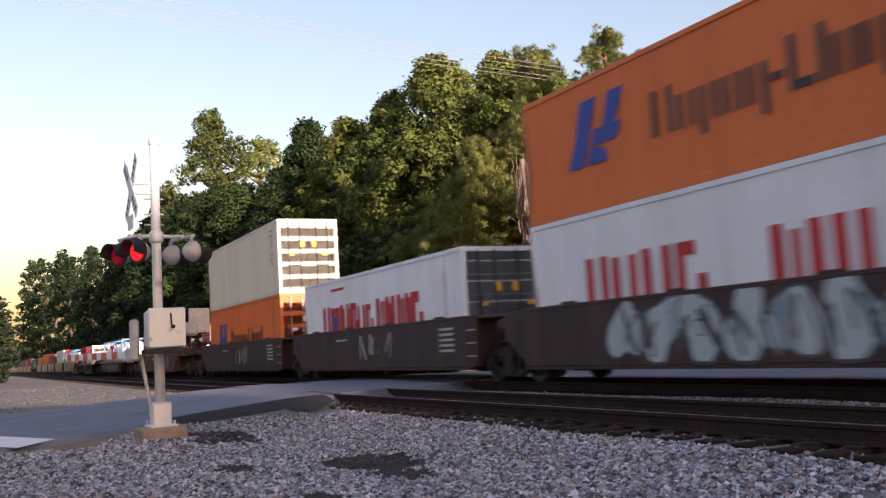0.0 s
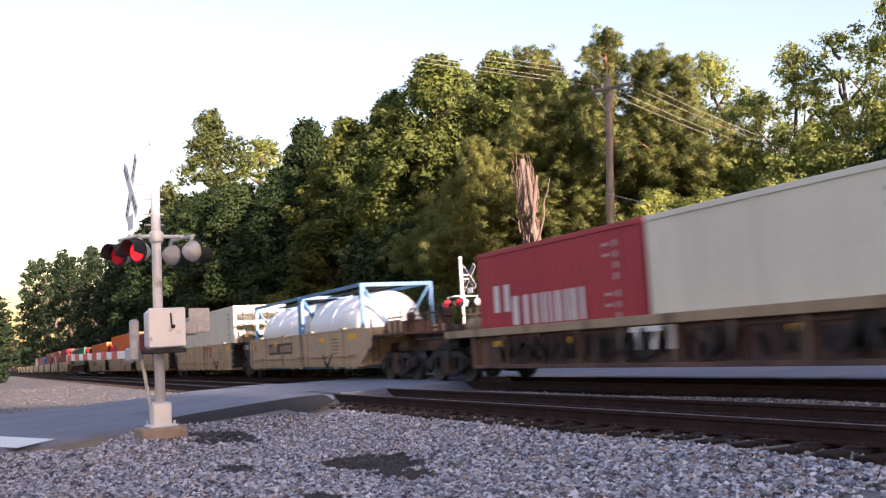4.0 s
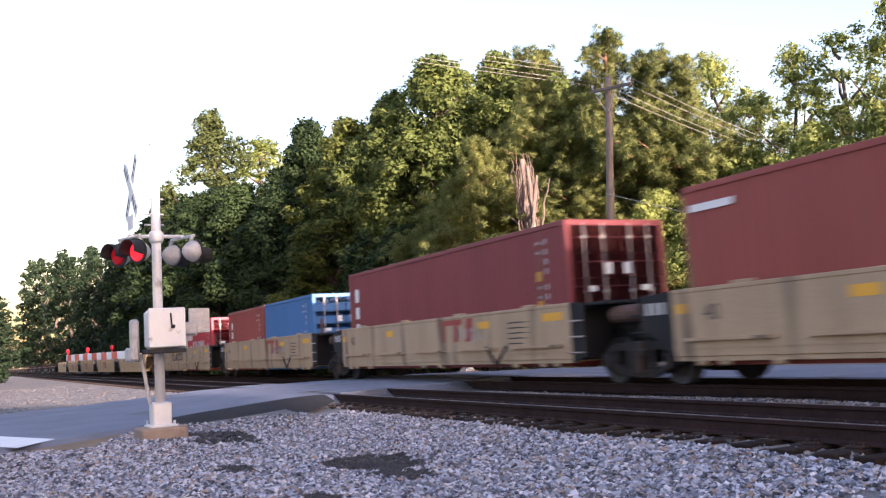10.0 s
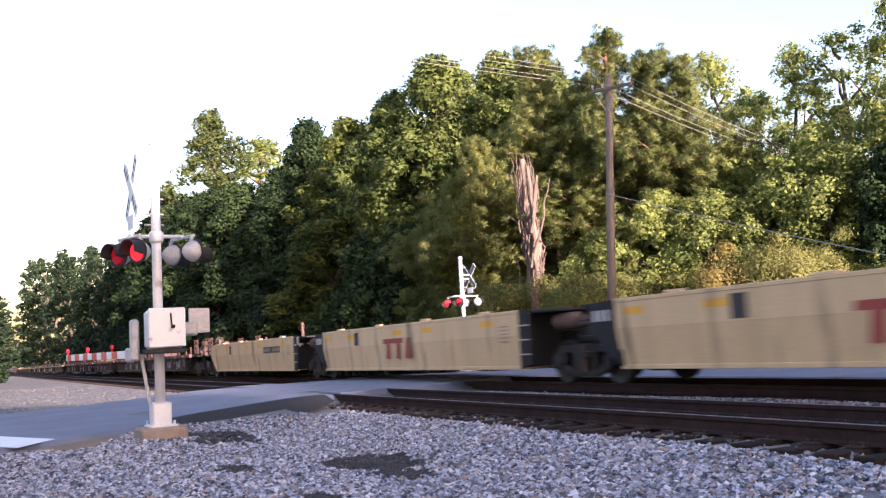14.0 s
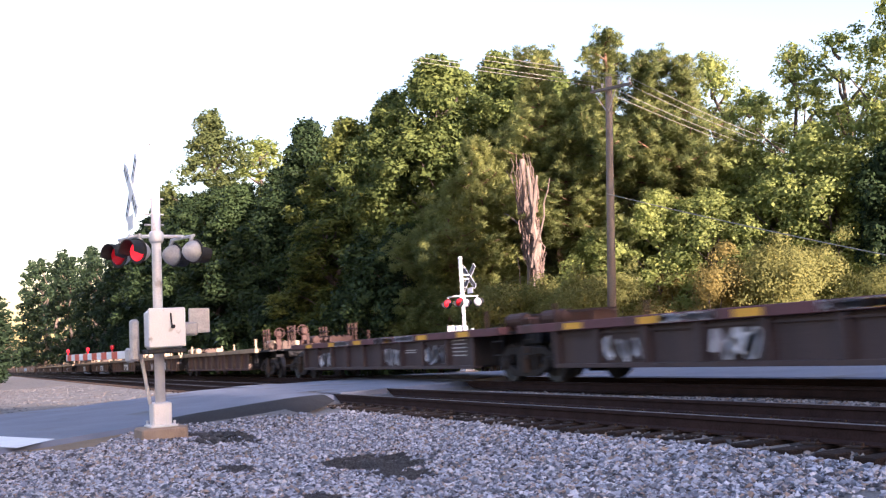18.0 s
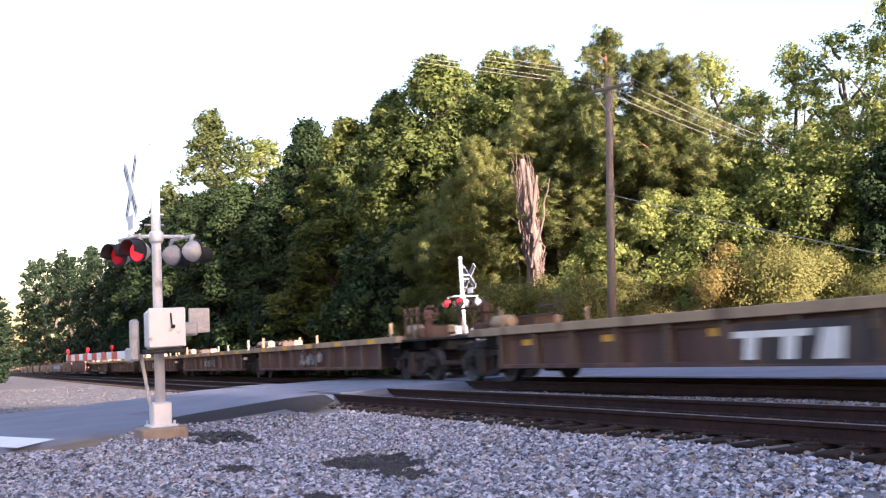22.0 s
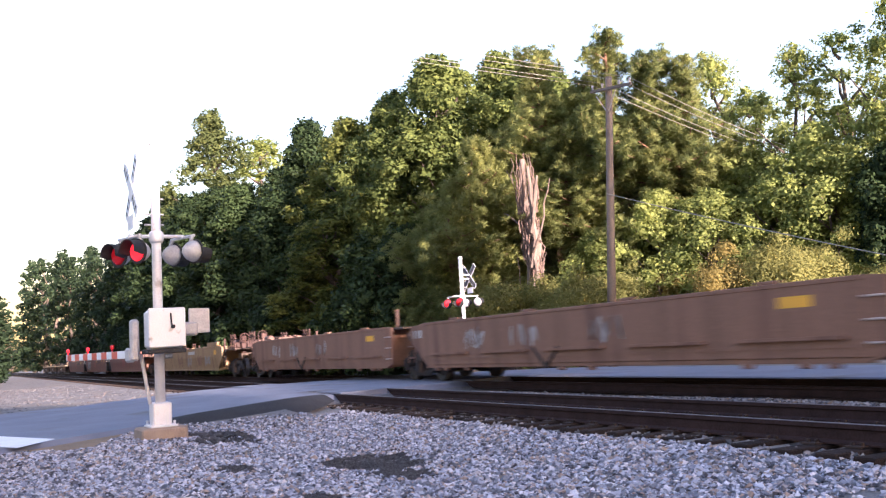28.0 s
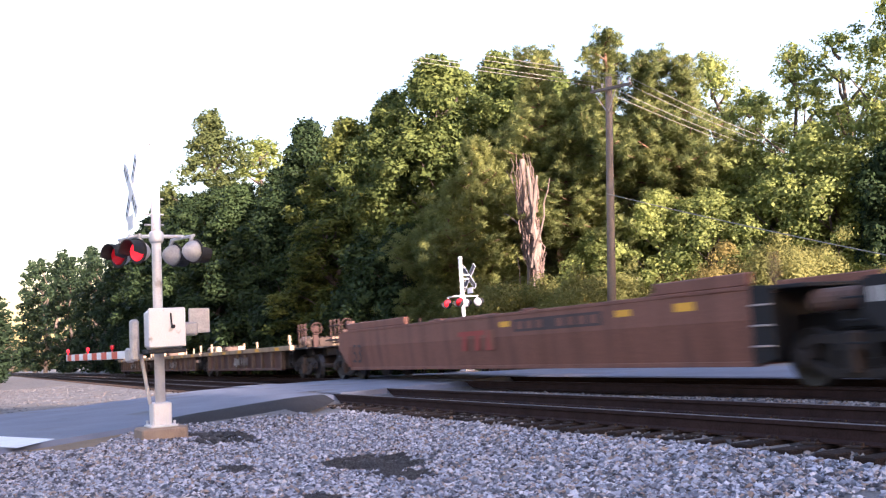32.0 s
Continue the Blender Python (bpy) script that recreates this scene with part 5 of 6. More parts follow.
# ---- markings and graffiti on the cars ----
def scrawl(car, seed, x0, x1, z0, z1, line, y, strokes):
    """Sprayed letters without sense: one bent, crossing ribbon for each."""
    r = random.Random(seed)
    high = z1 - z0
    n = max(2, round((x1 - x0) / (high * 0.7)))
    w = (x1 - x0) / n
    for i in range(n):
        cx = x0 + w * (i + 0.5)
        knots = [(cx + w * r.uniform(-0.5, 0.5), z0 + high * (((j % 2) * 0.7 + r.uniform(0.0, 0.3)))) for j in range(r.randint(4, 6))]
        knots = [knots[0]] + knots + [knots[-1]]
        pts = []
        for a, b, c, d in zip(knots, knots[1:], knots[2:], knots[3:]):
            for k in range(6):
                f = k / 6
                pts.append([0.5 * (2 * b[q] + (c[q] - a[q]) * f + (2 * a[q] - 5 * b[q] + 4 * c[q] - d[q]) * f * f + (3 * b[q] - a[q] - 3 * c[q] + d[q]) * f ** 3) for q in (0, 1)])
        bm = B()
        th = 0.028 * strokes * r.uniform(0.8, 1.3)
        left, right = [], []
        for k, p in enumerate(pts):
            a, b = pts[max(0, k - 1)], pts[min(len(pts) - 1, k + 1)]
            dx, dz = b[0] - a[0], b[1] - a[1]
            s = math.hypot(dx, dz) or 1
            left.append(bm.verts.new((p[0] - dz / s * th, y, min(z1, max(z0, p[1] + dx / s * th)))))
            right.append(bm.verts.new((p[0] + dz / s * th, y, min(z1, max(z0, p[1] - dx / s * th)))))
        for k in range(len(pts) - 1):
            bm.faces.new((left[k], right[k], right[k + 1], left[k + 1]))
        part("graffiti_stroke", bm, PAINT[line], car, "sprayed graffiti stroke")


def graffiti(car, seed, x0, x1, z0, z1, fill, line, y=-1.4555, strokes=1.0):
    """Loose bubble-like painted loops: broad bent strokes over a filled ground."""
    if not fill:
        return scrawl(car, seed, x0, x1, z0, z1, line, y, strokes)
    r = random.Random(seed)
    n = max(2, round((x1 - x0) / ((z1 - z0) * 0.85)))
    w = (x1 - x0) / n
    for i in range(n):
        cx, cz = x0 + w * (i + 0.5), (z0 + z1) / 2
        ph, a = r.uniform(0, 6.28), r.uniform(0.2, 0.5)
        bm = B()
        k = 22
        ring = []
        for j in range(k):
            t = 6.2832 * j / k
            q = 1 + 0.22 * math.sin(2 * t + ph) + 0.16 * math.sin(3 * t + 2 * ph)
            ring.append((cx + math.cos(t) * w * 0.52 * q + a * 0.4 * math.sin(t) * w * 0.5, min(z1, max(z0, cz + math.sin(t) * (z1 - z0) * 0.5 * q))))
        if fill:
            c = bm.verts.new((cx, y + 0.001, cz))
            vs = [bm.verts.new((px, y + 0.001, pz)) for px, pz in ring]
            for j in range(k):
                bm.faces.new((c, vs[j], vs[(j + 1) % k]))
            part("graffiti_fill", bm, PAINT[fill], car, "faded painted graffiti patch")
            bm = B()
        th = 0.05 * strokes
        hole = r.uniform(0.2, 0.4)
        for scale_ in (1.0, hole):
            if scale_ < 1 and r.random() < 0.25:
                continue
            vo = [bm.verts.new((cx + (px - cx) * scale_, y - 0.002, cz + (pz - cz) * scale_)) for px, pz in ring]
            vi = [bm.verts.new((cx + (px - cx) * scale_ * (1 - th / 0.5 / max(scale_, 0.45)), y - 0.002, cz + (pz - cz) * scale_ * (1 - th / 0.5 / max(scale_, 0.45)))) for px, pz in ring]
            gap = r.randrange(k)
            for j in range(k):
                if j in (gap, (gap + 1) % k):
                    continue
                bm.faces.new((vo[j], vo[(j + 1) % k], vi[(j + 1) % k], vi[j]))
        part("graffiti_stroke", bm, PAINT[line], car, "painted graffiti stroke")


def number(car, words, colour, x, z, size, y=-1.4545):
    """A painted number that can be read."""
    c = bpy.data.curves.new("stencil", "FONT")
    c.body, c.size = words, size
    o = new("stencil", c)
    me = bpy.data.meshes.new_from_object(o)
    bpy.data.objects.remove(o)
    bpy.data.curves.remove(c)
    me.materials.append(PAINT[colour])
    q = new("stencilled_number", me)
    q.parent = car
    q.matrix_local = pose(x, y, z, 90, 0, 0)
    return q


def owner_mark(car, x, z, w, h, colour, y=-1.4545):
    """The owner's mark as plain shapes: three leaning blocks under a bar."""
    s = w / 3.0
    flat(car, "owner_mark", colour, ((x, z + h * 0.76), (x + w * 0.66, z + h * 0.76), (x + w * 0.68, z + h), (x + 0.02, z + h)), y, "plain painted bar")
    for k in range(3):
        a = x + k * s + s * (0.28 if k < 2 else 0.1)
        b = a + s * (0.34 if k < 2 else 0.62)
        flat(car, "owner_mark", colour, ((a, z), (b, z), (b + s * 0.08, z + h * (0.76 if k < 2 else 1)), (a + s * (0.08 if k < 2 else 0.2), z + h * (0.76 if k < 2 else 1))), y, "plain painted block")


deco = random.Random(31)
for k, (mid, style, u) in enumerate(UNITS):
    h = STYLES[style]
    top, low = h[1], h[2]
    half = 8.4 if style in ("ochre", "dull_plain") else 6.35
    if style == "tan":
        deco.uniform(0, 1)
        if k in (7, 11, 13, 17):      # the end units of a set carry its number
            flat(u, "number_panel", "logo_black", ((-3.5, low + 0.5), (-0.4, low + 0.5), (-0.4, low + 0.9), (-3.5, low + 0.9)), -1.4545, "dark number panel")
            for i in range(8):
                if i != 3:
                    flat(u, "number_bar", "dun_flange_paint", ((-3.35 + i * 0.36, low + 0.58), (-3.1 + i * 0.36, low + 0.58), (-3.1 + i * 0.36, low + 0.82), (-3.35 + i * 0.36, low + 0.82)), -1.4565)
        else:
            owner_mark(u, 0.5, 0.96, 2.0, 0.53, "logo_oxide")
        for x, z, w in ((half - 1.0, top - 0.32, 0.75), (2.6, top - 0.36, 0.55), (-2.8, top - 0.36, 0.5), (-half + 0.1, top - 0.4, 0.3)):
            flat(u, "reflector", "mark_yellow", ((x, z), (x + w, z), (x + w, z + 0.16), (x, z + 0.16)), -1.4545, "yellow reflective sheet")
        for i in range(5):
            x = half - 2.4
            flat(u, "data_bar", "logo_black", ((x, top - 0.3 - i * 0.11), (x + deco.uniform(0.5, 1.0), top - 0.3 - i * 0.11), (x + 0.5, top - 0.27 - i * 0.11), (x, top - 0.27 - i * 0.11)), -1.4545)
        number(u, "40", "logo_black", -half + 0.75, top - 0.52, 0.36)
        graffiti(u, k, 1.6, 2.6 + deco.uniform(0, 1), low + 0.5, top - 0.25, None, "graffiti_white", strokes=0.6)
    elif style == "yellow":
        if k in (18, 22):
            flat(u, "number_panel", "logo_black", ((2.3, 1.0), (4.6, 1.0), (4.6, 1.24), (2.3, 1.24)), -1.4545, "dark number panel")
            for i in range(7):
                if i != 3:
                    flat(u, "number_bar", "dun_flange_paint", ((2.4 + i * 0.31, 1.05), (2.6 + i * 0.31, 1.05), (2.6 + i * 0.31, 1.19), (2.4 + i * 0.31, 1.19)), -1.4565)
        else:
            owner_mark(u, -1.15, 0.62, 2.1, 0.55, "logo_oxide", -1.458)
        for x in (-half + 0.3, -4.0, -0.4, 1.5, half - 1.7):
            flat(u, "reflector", "mark_yellow", ((x, top - 0.3), (x + 0.55, top - 0.3), (x + 0.55, top - 0.17), (x, top - 0.17)), -1.4545, "yellow reflective sheet")
        flat(u, "dark_panel", "logo_black", ((-3.4, top - 0.5), (-3.05, top - 0.5), (-3.05, top - 0.12), (-3.4, top - 0.12)), -1.4545, "small dark data panel")
        for i in range(5):
            flat(u, "data_bar", "dun_flange_paint", ((half - 0.85, top - 0.34 - i * 0.08), (half - 0.45, top - 0.34 - i * 0.08), (half - 0.45, top - 0.31 - i * 0.08), (half - 0.85, top - 0.31 - i * 0.08)), -1.4545)
    elif style in ("ribbed", "rust_ribbed"):
        n = 6 if style == "ribbed" else 5
        for i in range(n):
            x = -half + 0.5 + i * (2 * half - 1.2) / (n - 1)
            if style == "ribbed" or mid < -556:
                flat(u, "reflector", "mark_yellow", ((x, top - 0.15), (x + 0.6, top - 0.15), (x + 0.6, top - 0.03), (x, top - 0.03)), -1.4745, "yellow reflective sheet")
            else:
                flat(u, "reflector", "mark_yellow", ((x + 0.3, top - 0.42), (x + 0.72, top - 0.42), (x + 0.72, top - 0.29), (x + 0.3, top - 0.29)), -1.2925, "yellow reflective sheet")
        if style == "ribbed" and mid < -300:
            for i, x in enumerate((-4.7, -1.9, 0.9, 3.7)):      # a tag to a panel
                if (k + i) % 4:
                    scrawl(u, k * 7 + i, x + 0.1, x + 1.15, low + 0.1, top - 0.3, "graffiti_bright", -1.434, 1.6 + 0.5 * (i % 2))
            for i, x in enumerate((-3.0, 0.4, 1.9)):
                scrawl(u, k * 9 + i, x, x + 1.3, top - 0.16, top - 0.01, "graffiti_bright", -1.4745, 1.3)
            for i in range(5):
                flat(u, "data_bar", "graffiti_white", ((half - 1.3, low + 0.3 + i * 0.09), (half - 0.6, low + 0.3 + i * 0.09), (half - 0.6, low + 0.33 + i * 0.09), (half - 1.3, low + 0.33 + i * 0.09)), -1.2925)
            for lift in (0.42, 0.48):
                flat(u, "data_bar", "graffiti_white", ((2.2, low + lift), (2.9, low + lift), (2.9, low + lift + 0.025), (2.2, low + lift + 0.025)), -1.2925)
        elif mid > -120:
            graffiti(u, k, -5.2, 5.4, low + 0.08, top - 0.2, None, "graffiti_white" if mid > -100 else "undergear", -1.434, 1.8)
            if mid < -100:
                owner_mark(u, -0.4, low + 0.3, 1.3, 0.4, "logo_white", -1.434)
        elif k in (12, 28):
            pass
        elif mid > -556:
            flat(u, "black_panel", "logo_black", ((0.55, low + 0.04), (3.4, low + 0.04), (3.4, top - 0.26), (0.55, top - 0.26)), -1.4325, "black painted panel")
            owner_mark(u, 0.85, low + 0.1, 2.25, 0.42, "logo_white", -1.436)
            if k % 2:
                graffiti(u, k, -2.5, -1.5, low + 0.08, low + 0.5, "graffiti_white", "graffiti_white", -1.434, 1.2)
        else:
            graffiti(u, k, -1.0, 1.4, low + 0.15, top - 0.3, None, "graffiti_white", -1.434, 1.3)
    elif style == "brown":
        if k == 1:
            graffiti(u, 4, -3.4, 6.2, low + 0.06, top - 0.02, "graffiti_pale", "graffiti_dark")
            scrawl(u, 41, -3.2, 6.0, low + 0.16, top - 0.12, "graffiti_dark", -1.4595, 1.1)
        else:
            graffiti(u, k, -0.6, 1.8, low + 0.25, top - 0.2, None, "graffiti_white", strokes=1.0)
        for i in range(5):
            flat(u, "data_bar", "graffiti_white", ((half - 1.5, top - 0.3 - i * 0.13), (half - 0.7, top - 0.3 - i * 0.13), (half - 0.7, top - 0.24 - i * 0.13), (half - 1.5, top - 0.24 - i * 0.13)), -1.4545)
        flat(u, "data_bar", "graffiti_white", ((-2.6, top - 0.35), (-1.6, top - 0.35), (-1.6, top - 0.3), (-2.6, top - 0.3)), -1.4545)
    elif style == "maroon":
        graffiti(u, 8, 0.6, 4.9, low + 0.1, top - 0.12, "graffiti_grey", "maroon_car_paint", strokes=1.5)
        scrawl(u, 9, 0.7, 4.8, low + 0.15, top - 0.15, "graffiti_dark", -1.4595, 1.4)
        for x in (-5.6, -3.4, -0.9, 1.7, 4.4):
            flat(u, "reflector", "mark_yellow", ((x, top - 0.3), (x + 0.5, top - 0.3), (x + 0.5, top - 0.16), (x, top - 0.16)), -1.4545, "yellow reflective sheet")
    elif style == "rust_plain":
        if -690 < mid < -673:
            graffiti(u, 77, -6.6, 6.3, low + 0.02, top - 0.03, "graffiti_ice", "rust_car_paint", strokes=2.4)
            scrawl(u, 78, -6.5, 6.2, low + 0.12, top - 0.12, "graffiti_blue", -1.4595, 2.6)
        elif mid < -600:
            for i, x in enumerate((-4.6, -2.4, 0.6)):
                graffiti(u, k * 5 + i, x, x + 1.1, top - 0.72, top - 0.2, None, "graffiti_white", strokes=0.8)
        flat(u, "reflector", "mark_yellow", ((half - 1.1, top - 0.36), (half - 0.5, top - 0.36), (half - 0.5, top - 0.2), (half - 1.1, top - 0.2)), -1.4545, "yellow reflective sheet")
    elif style == "ochre":
        graffiti(u, 5, -7.7, -6.0, low + 0.22, top - 0.25, "graffiti_blue", "graffiti_navy", strokes=2.0)
        for i, x in enumerate((-1.5, 1.0, 3.6, 5.4)):      # worn tags along the side
            scrawl(u, 60 + i, x, x + 1.2, low + 0.2, low + 0.8, "graffiti_grey" if i % 2 else "rust_car_paint", -1.458, 1.8)
        flat(u, "bare_patch", "graffiti_white", ((1.2, top - 0.32), (2.9, top - 0.32), (2.9, top - 0.16), (1.2, top - 0.16)), -1.4545, "pale painted-out patch")
        flat(u, "dark_panel", "logo_black", ((-5.8, top - 0.42), (-3.3, top - 0.42), (-3.3, top - 0.12), (-5.8, top - 0.12)), -1.4545, "dark number panel")
        for i in range(7):
            flat(u, "number_bar", "graffiti_white", ((-5.7 + i * 0.34, top - 0.35), (-5.48 + i * 0.34, top - 0.35), (-5.48 + i * 0.34, top - 0.19), (-5.7 + i * 0.34, top - 0.19)), -1.4565)
        flat(u, "reflector", "mark_yellow", ((half - 1.0, top - 0.4), (half - 0.5, top - 0.4), (half - 0.5, top - 0.18), (half - 1.0, top - 0.18)), -1.4545, "yellow reflective sheet")
    elif style == "dull_plain":
        if -790 < mid < -770:
            graffiti(u, 15, -6.8, -4.0, low + 0.15, top - 0.12, "graffiti_white", "graffiti_dark", strokes=1.6)
            scrawl(u, 16, -6.6, -4.2, low + 0.25, top - 0.25, "graffiti_dark", -1.4595, 2.4)
        owner_mark(u, -1.0, low + 0.42, 1.9, 0.45, "logo_oxide", -1.458)
        number(u, "53", "logo_black", -half + 0.3, low + 0.22, 0.78)
        flat(u, "dark_panel", "purple_brown_paint", ((1.6, top - 0.42), (4.8, top - 0.42), (4.8, top - 0.16), (1.6, top - 0.16)), -1.4545, "dark number panel")
        for i in range(8):
            if i != 3:
                flat(u, "number_bar", "dull_brown_paint", ((1.75 + i * 0.38, top - 0.37), (1.98 + i * 0.38, top - 0.37), (1.98 + i * 0.38, top - 0.21), (1.75 + i * 0.38, top - 0.21)), -1.4565)
        for x in (-2.0, 2.2, half - 1.6):
            flat(u, "reflector", "mark_yellow", ((x + 3.0, top - 0.3), (x + 3.45, top - 0.3), (x + 3.45, top - 0.18), (x + 3.0, top - 0.18)) if x < 3 else ((x, top - 0.3), (x + 0.5, top - 0.3), (x + 0.5, top - 0.16), (x, top - 0.16)), -1.4545, "yellow reflective sheet")


# ---- trees ----
def sprays(rng, p, d, size, lift, soft_share=0.5):
    """Four-cornered leaf sprays at p that lean outwards along d, with the soft shading of their clump."""
    n = len(p)
    nor = d + rng.normal(scale=0.55, size=(n, 3)) + np.array((0, 0, lift))
    nor /= np.linalg.norm(nor, axis=1)[:, None]
    u = np.cross(nor, rng.normal(size=(n, 3)))
    u /= np.linalg.norm(u, axis=1)[:, None]
    v = np.cross(nor, u)
    s = rng.uniform(0.5, 1.3, (n, 1)) * size
    soft = d * soft_share + nor * (1.1 - soft_share) + np.array((0, 0, 0.1))
    soft /= np.linalg.norm(soft, axis=1)[:, None]
    return np.stack([p - u * s, p - v * s * 0.55 + nor * s * 0.1, p + u * s, p + v * s * 0.55 - nor * s * 0.1], 1).reshape(-1, 3), np.repeat(soft, 4, 0)


def leaf_cloud(rng, clumps, leaf, cover):
    """Leaf sprays close over each clump, thicker above than below, and a few broad ones that close its heart."""
    V, N = [], []
    for c, r in clumps:
        n = max(12, int(cover * 11.0 * r * r / (leaf * leaf)))
        d = rng.normal(size=(n, 3))
        d[:, 2] += 0.35
        d /= np.linalg.norm(d, axis=1)[:, None]
        bump = 1 + 0.22 * np.sin(d[:, 0] * 5 + c[0] * 3) * np.sin(d[:, 1] * 5 + c[1] * 3 + d[:, 2] * 4)
        p = np.array(c) + d * (r * bump * rng.normal(0.95, 0.17, n))[:, None] * (1, 1, 0.82)
        v, q = sprays(rng, p, d, leaf, 0.25)
        V.append(v)
        N.append(q)
        n = 9
        d = rng.normal(size=(n, 3))
        d /= np.linalg.norm(d, axis=1)[:, None]
        v, q = sprays(rng, np.array(c) + d * r * rng.uniform(0.15, 0.5, (n, 1)), d, r * 0.42, 0.3)
        V.append(v)
        N.append(q)
    return np.concatenate(V), np.concatenate(N)


def needle_cloud(rng, tufts, length):
    """Pine tufts: thin needles that spread from the twig's tip, upwards and outwards."""
    V, N = [], []
    for c, out, r in tufts:
        n = 84
        d = rng.normal(size=(n, 3)) * 0.95 + np.array(out) * 0.4 + np.array((0, 0, 0.4))
        d /= np.linalg.norm(d, axis=1)[:, None]
        w = np.cross(d, rng.normal(size=(n, 3)))
        w /= np.linalg.norm(w, axis=1)[:, None]
        ln = length * r * rng.uniform(0.7, 1.15, (n, 1))
        a = np.array(c) + d * 0.04
        V.append(np.stack([a, a + d * ln * 0.5 - w * 0.013, a + d * ln, a + d * ln * 0.5 + w * 0.013], 1).reshape(-1, 3))
        s = d + np.array(out) * 0.3 + np.array((0, 0, 0.2))
        N.append(np.repeat(s / np.linalg.norm(s, axis=1)[:, None], 4, 0))
    return np.concatenate(V), np.concatenate(N)


def quad_mesh(name, cloud, material):
    verts, normals = cloud
    me = bpy.data.meshes.new(name)
    n = len(verts)
    me.vertices.add(n)
    me.vertices.foreach_set("co", verts.astype(np.float32).ravel())
    me.loops.add(n)
    me.loops.foreach_set("vertex_index", np.arange(n, dtype=np.int32))
    me.polygons.add(n // 4)
    me.polygons.foreach_set("loop_start", np.arange(0, n, 4, dtype=np.int32))
    me.update(calc_edges=True)
    me.polygons.foreach_set("use_smooth", np.ones(n // 4, dtype=bool))
    me.normals_split_custom_set_from_vertices(normals.astype(np.float32))
    me.materials.append(material)
    return me


def limb(bm, a, b, r1, r2, bends, rng, seg=7):
    pts = [Vector(a).lerp(Vector(b), i / bends) for i in range(bends + 1)]
    for p in pts[1:-1]:
        p += Vector(rng.normal(scale=0.12, size=3)) * (Vector(b) - Vector(a)).length * 0.25
    for i in range(bends):
        rod(bm, pts[i], pts[i + 1], r1 + (r2 - r1) * i / bends, r1 + (r2 - r1) * (i + 1) / bends, seg)


def broad_tree(seed, height, width, leafm, label, bare=0.1, count=100, clump=0.12, leaf=0.12, cover=0.75, peak=0.85, hearts=14):
    """A broad-leaved tree: trunk, limbs, and leaf clumps over an uneven crown. peak below 1 puts its greatest width low."""
    rng = np.random.default_rng(seed)
    t = thing("tree", label, "tree", group="trees behind the track")
    bm = B()
    limb(bm, (0, 0, -0.4), (0, 0, height * 0.86), 0.016 * height, 0.05, 5, rng)
    clumps, lobes = [], rng.uniform(0, 6.28, 4)
    for i in range(count):
        f = (i + rng.random()) / count
        prof = math.sin(math.pi * min(0.985, 0.06 + 0.92 * f) ** peak) ** 0.62
        a = i * 2.3999 + rng.uniform(-0.35, 0.35)
        wave = 1 + 0.22 * math.sin(2 * a + lobes[0] + 4 * f) + 0.18 * math.sin(3 * a + lobes[1] - 7 * f) + 0.1 * math.sin(9 * f + lobes[2])
        rc = width * clump * rng.uniform(0.55, 1.25)
        rr = max(0.0, width * 0.5 * prof * wave * rng.uniform(0.62, 1.0) - rc * 0.6)
        z = height * (bare + (1 - bare) * f) - rc * 0.75
        c = (rr * math.cos(a), rr * math.sin(a), max(0.4, z))
        clumps.append((c, rc))
        for _ in range(2):
            q = rng.normal(size=3)
            q = np.array(c) + q / np.linalg.norm(q) * rc * rng.uniform(0.8, 1.15)
            clumps.append((tuple(q), rc * rng.uniform(0.3, 0.5)))
        if i % 3 == 0:
            limb(bm, (0, 0, max(0.5, c[2] - rr * 0.8 - 0.4)), c, 0.006 * height, 0.02, 3, rng, 5)
    part("trunk", bm, M["bark"], t, "grey-brown trunk with limbs")
    verts, normals = leaf_cloud(rng, clumps, leaf, cover)
    if hearts:
        f = rng.uniform(0.05, 0.75, hearts * 6)
        p = np.stack([rng.normal(size=hearts * 6) * width * 0.08, rng.normal(size=hearts * 6) * width * 0.08, height * (bare + (1 - bare) * f)], 1)
        d = rng.normal(size=(hearts * 6, 3))
        v, q = sprays(rng, p, d / np.linalg.norm(d, axis=1)[:, None], width * 0.075, 0.0)
        verts, normals = np.concatenate([verts, v]), np.concatenate([normals, q])
    o = new("crown", quad_mesh("crown", (verts, normals), leafm))
    o.parent = t
    return t


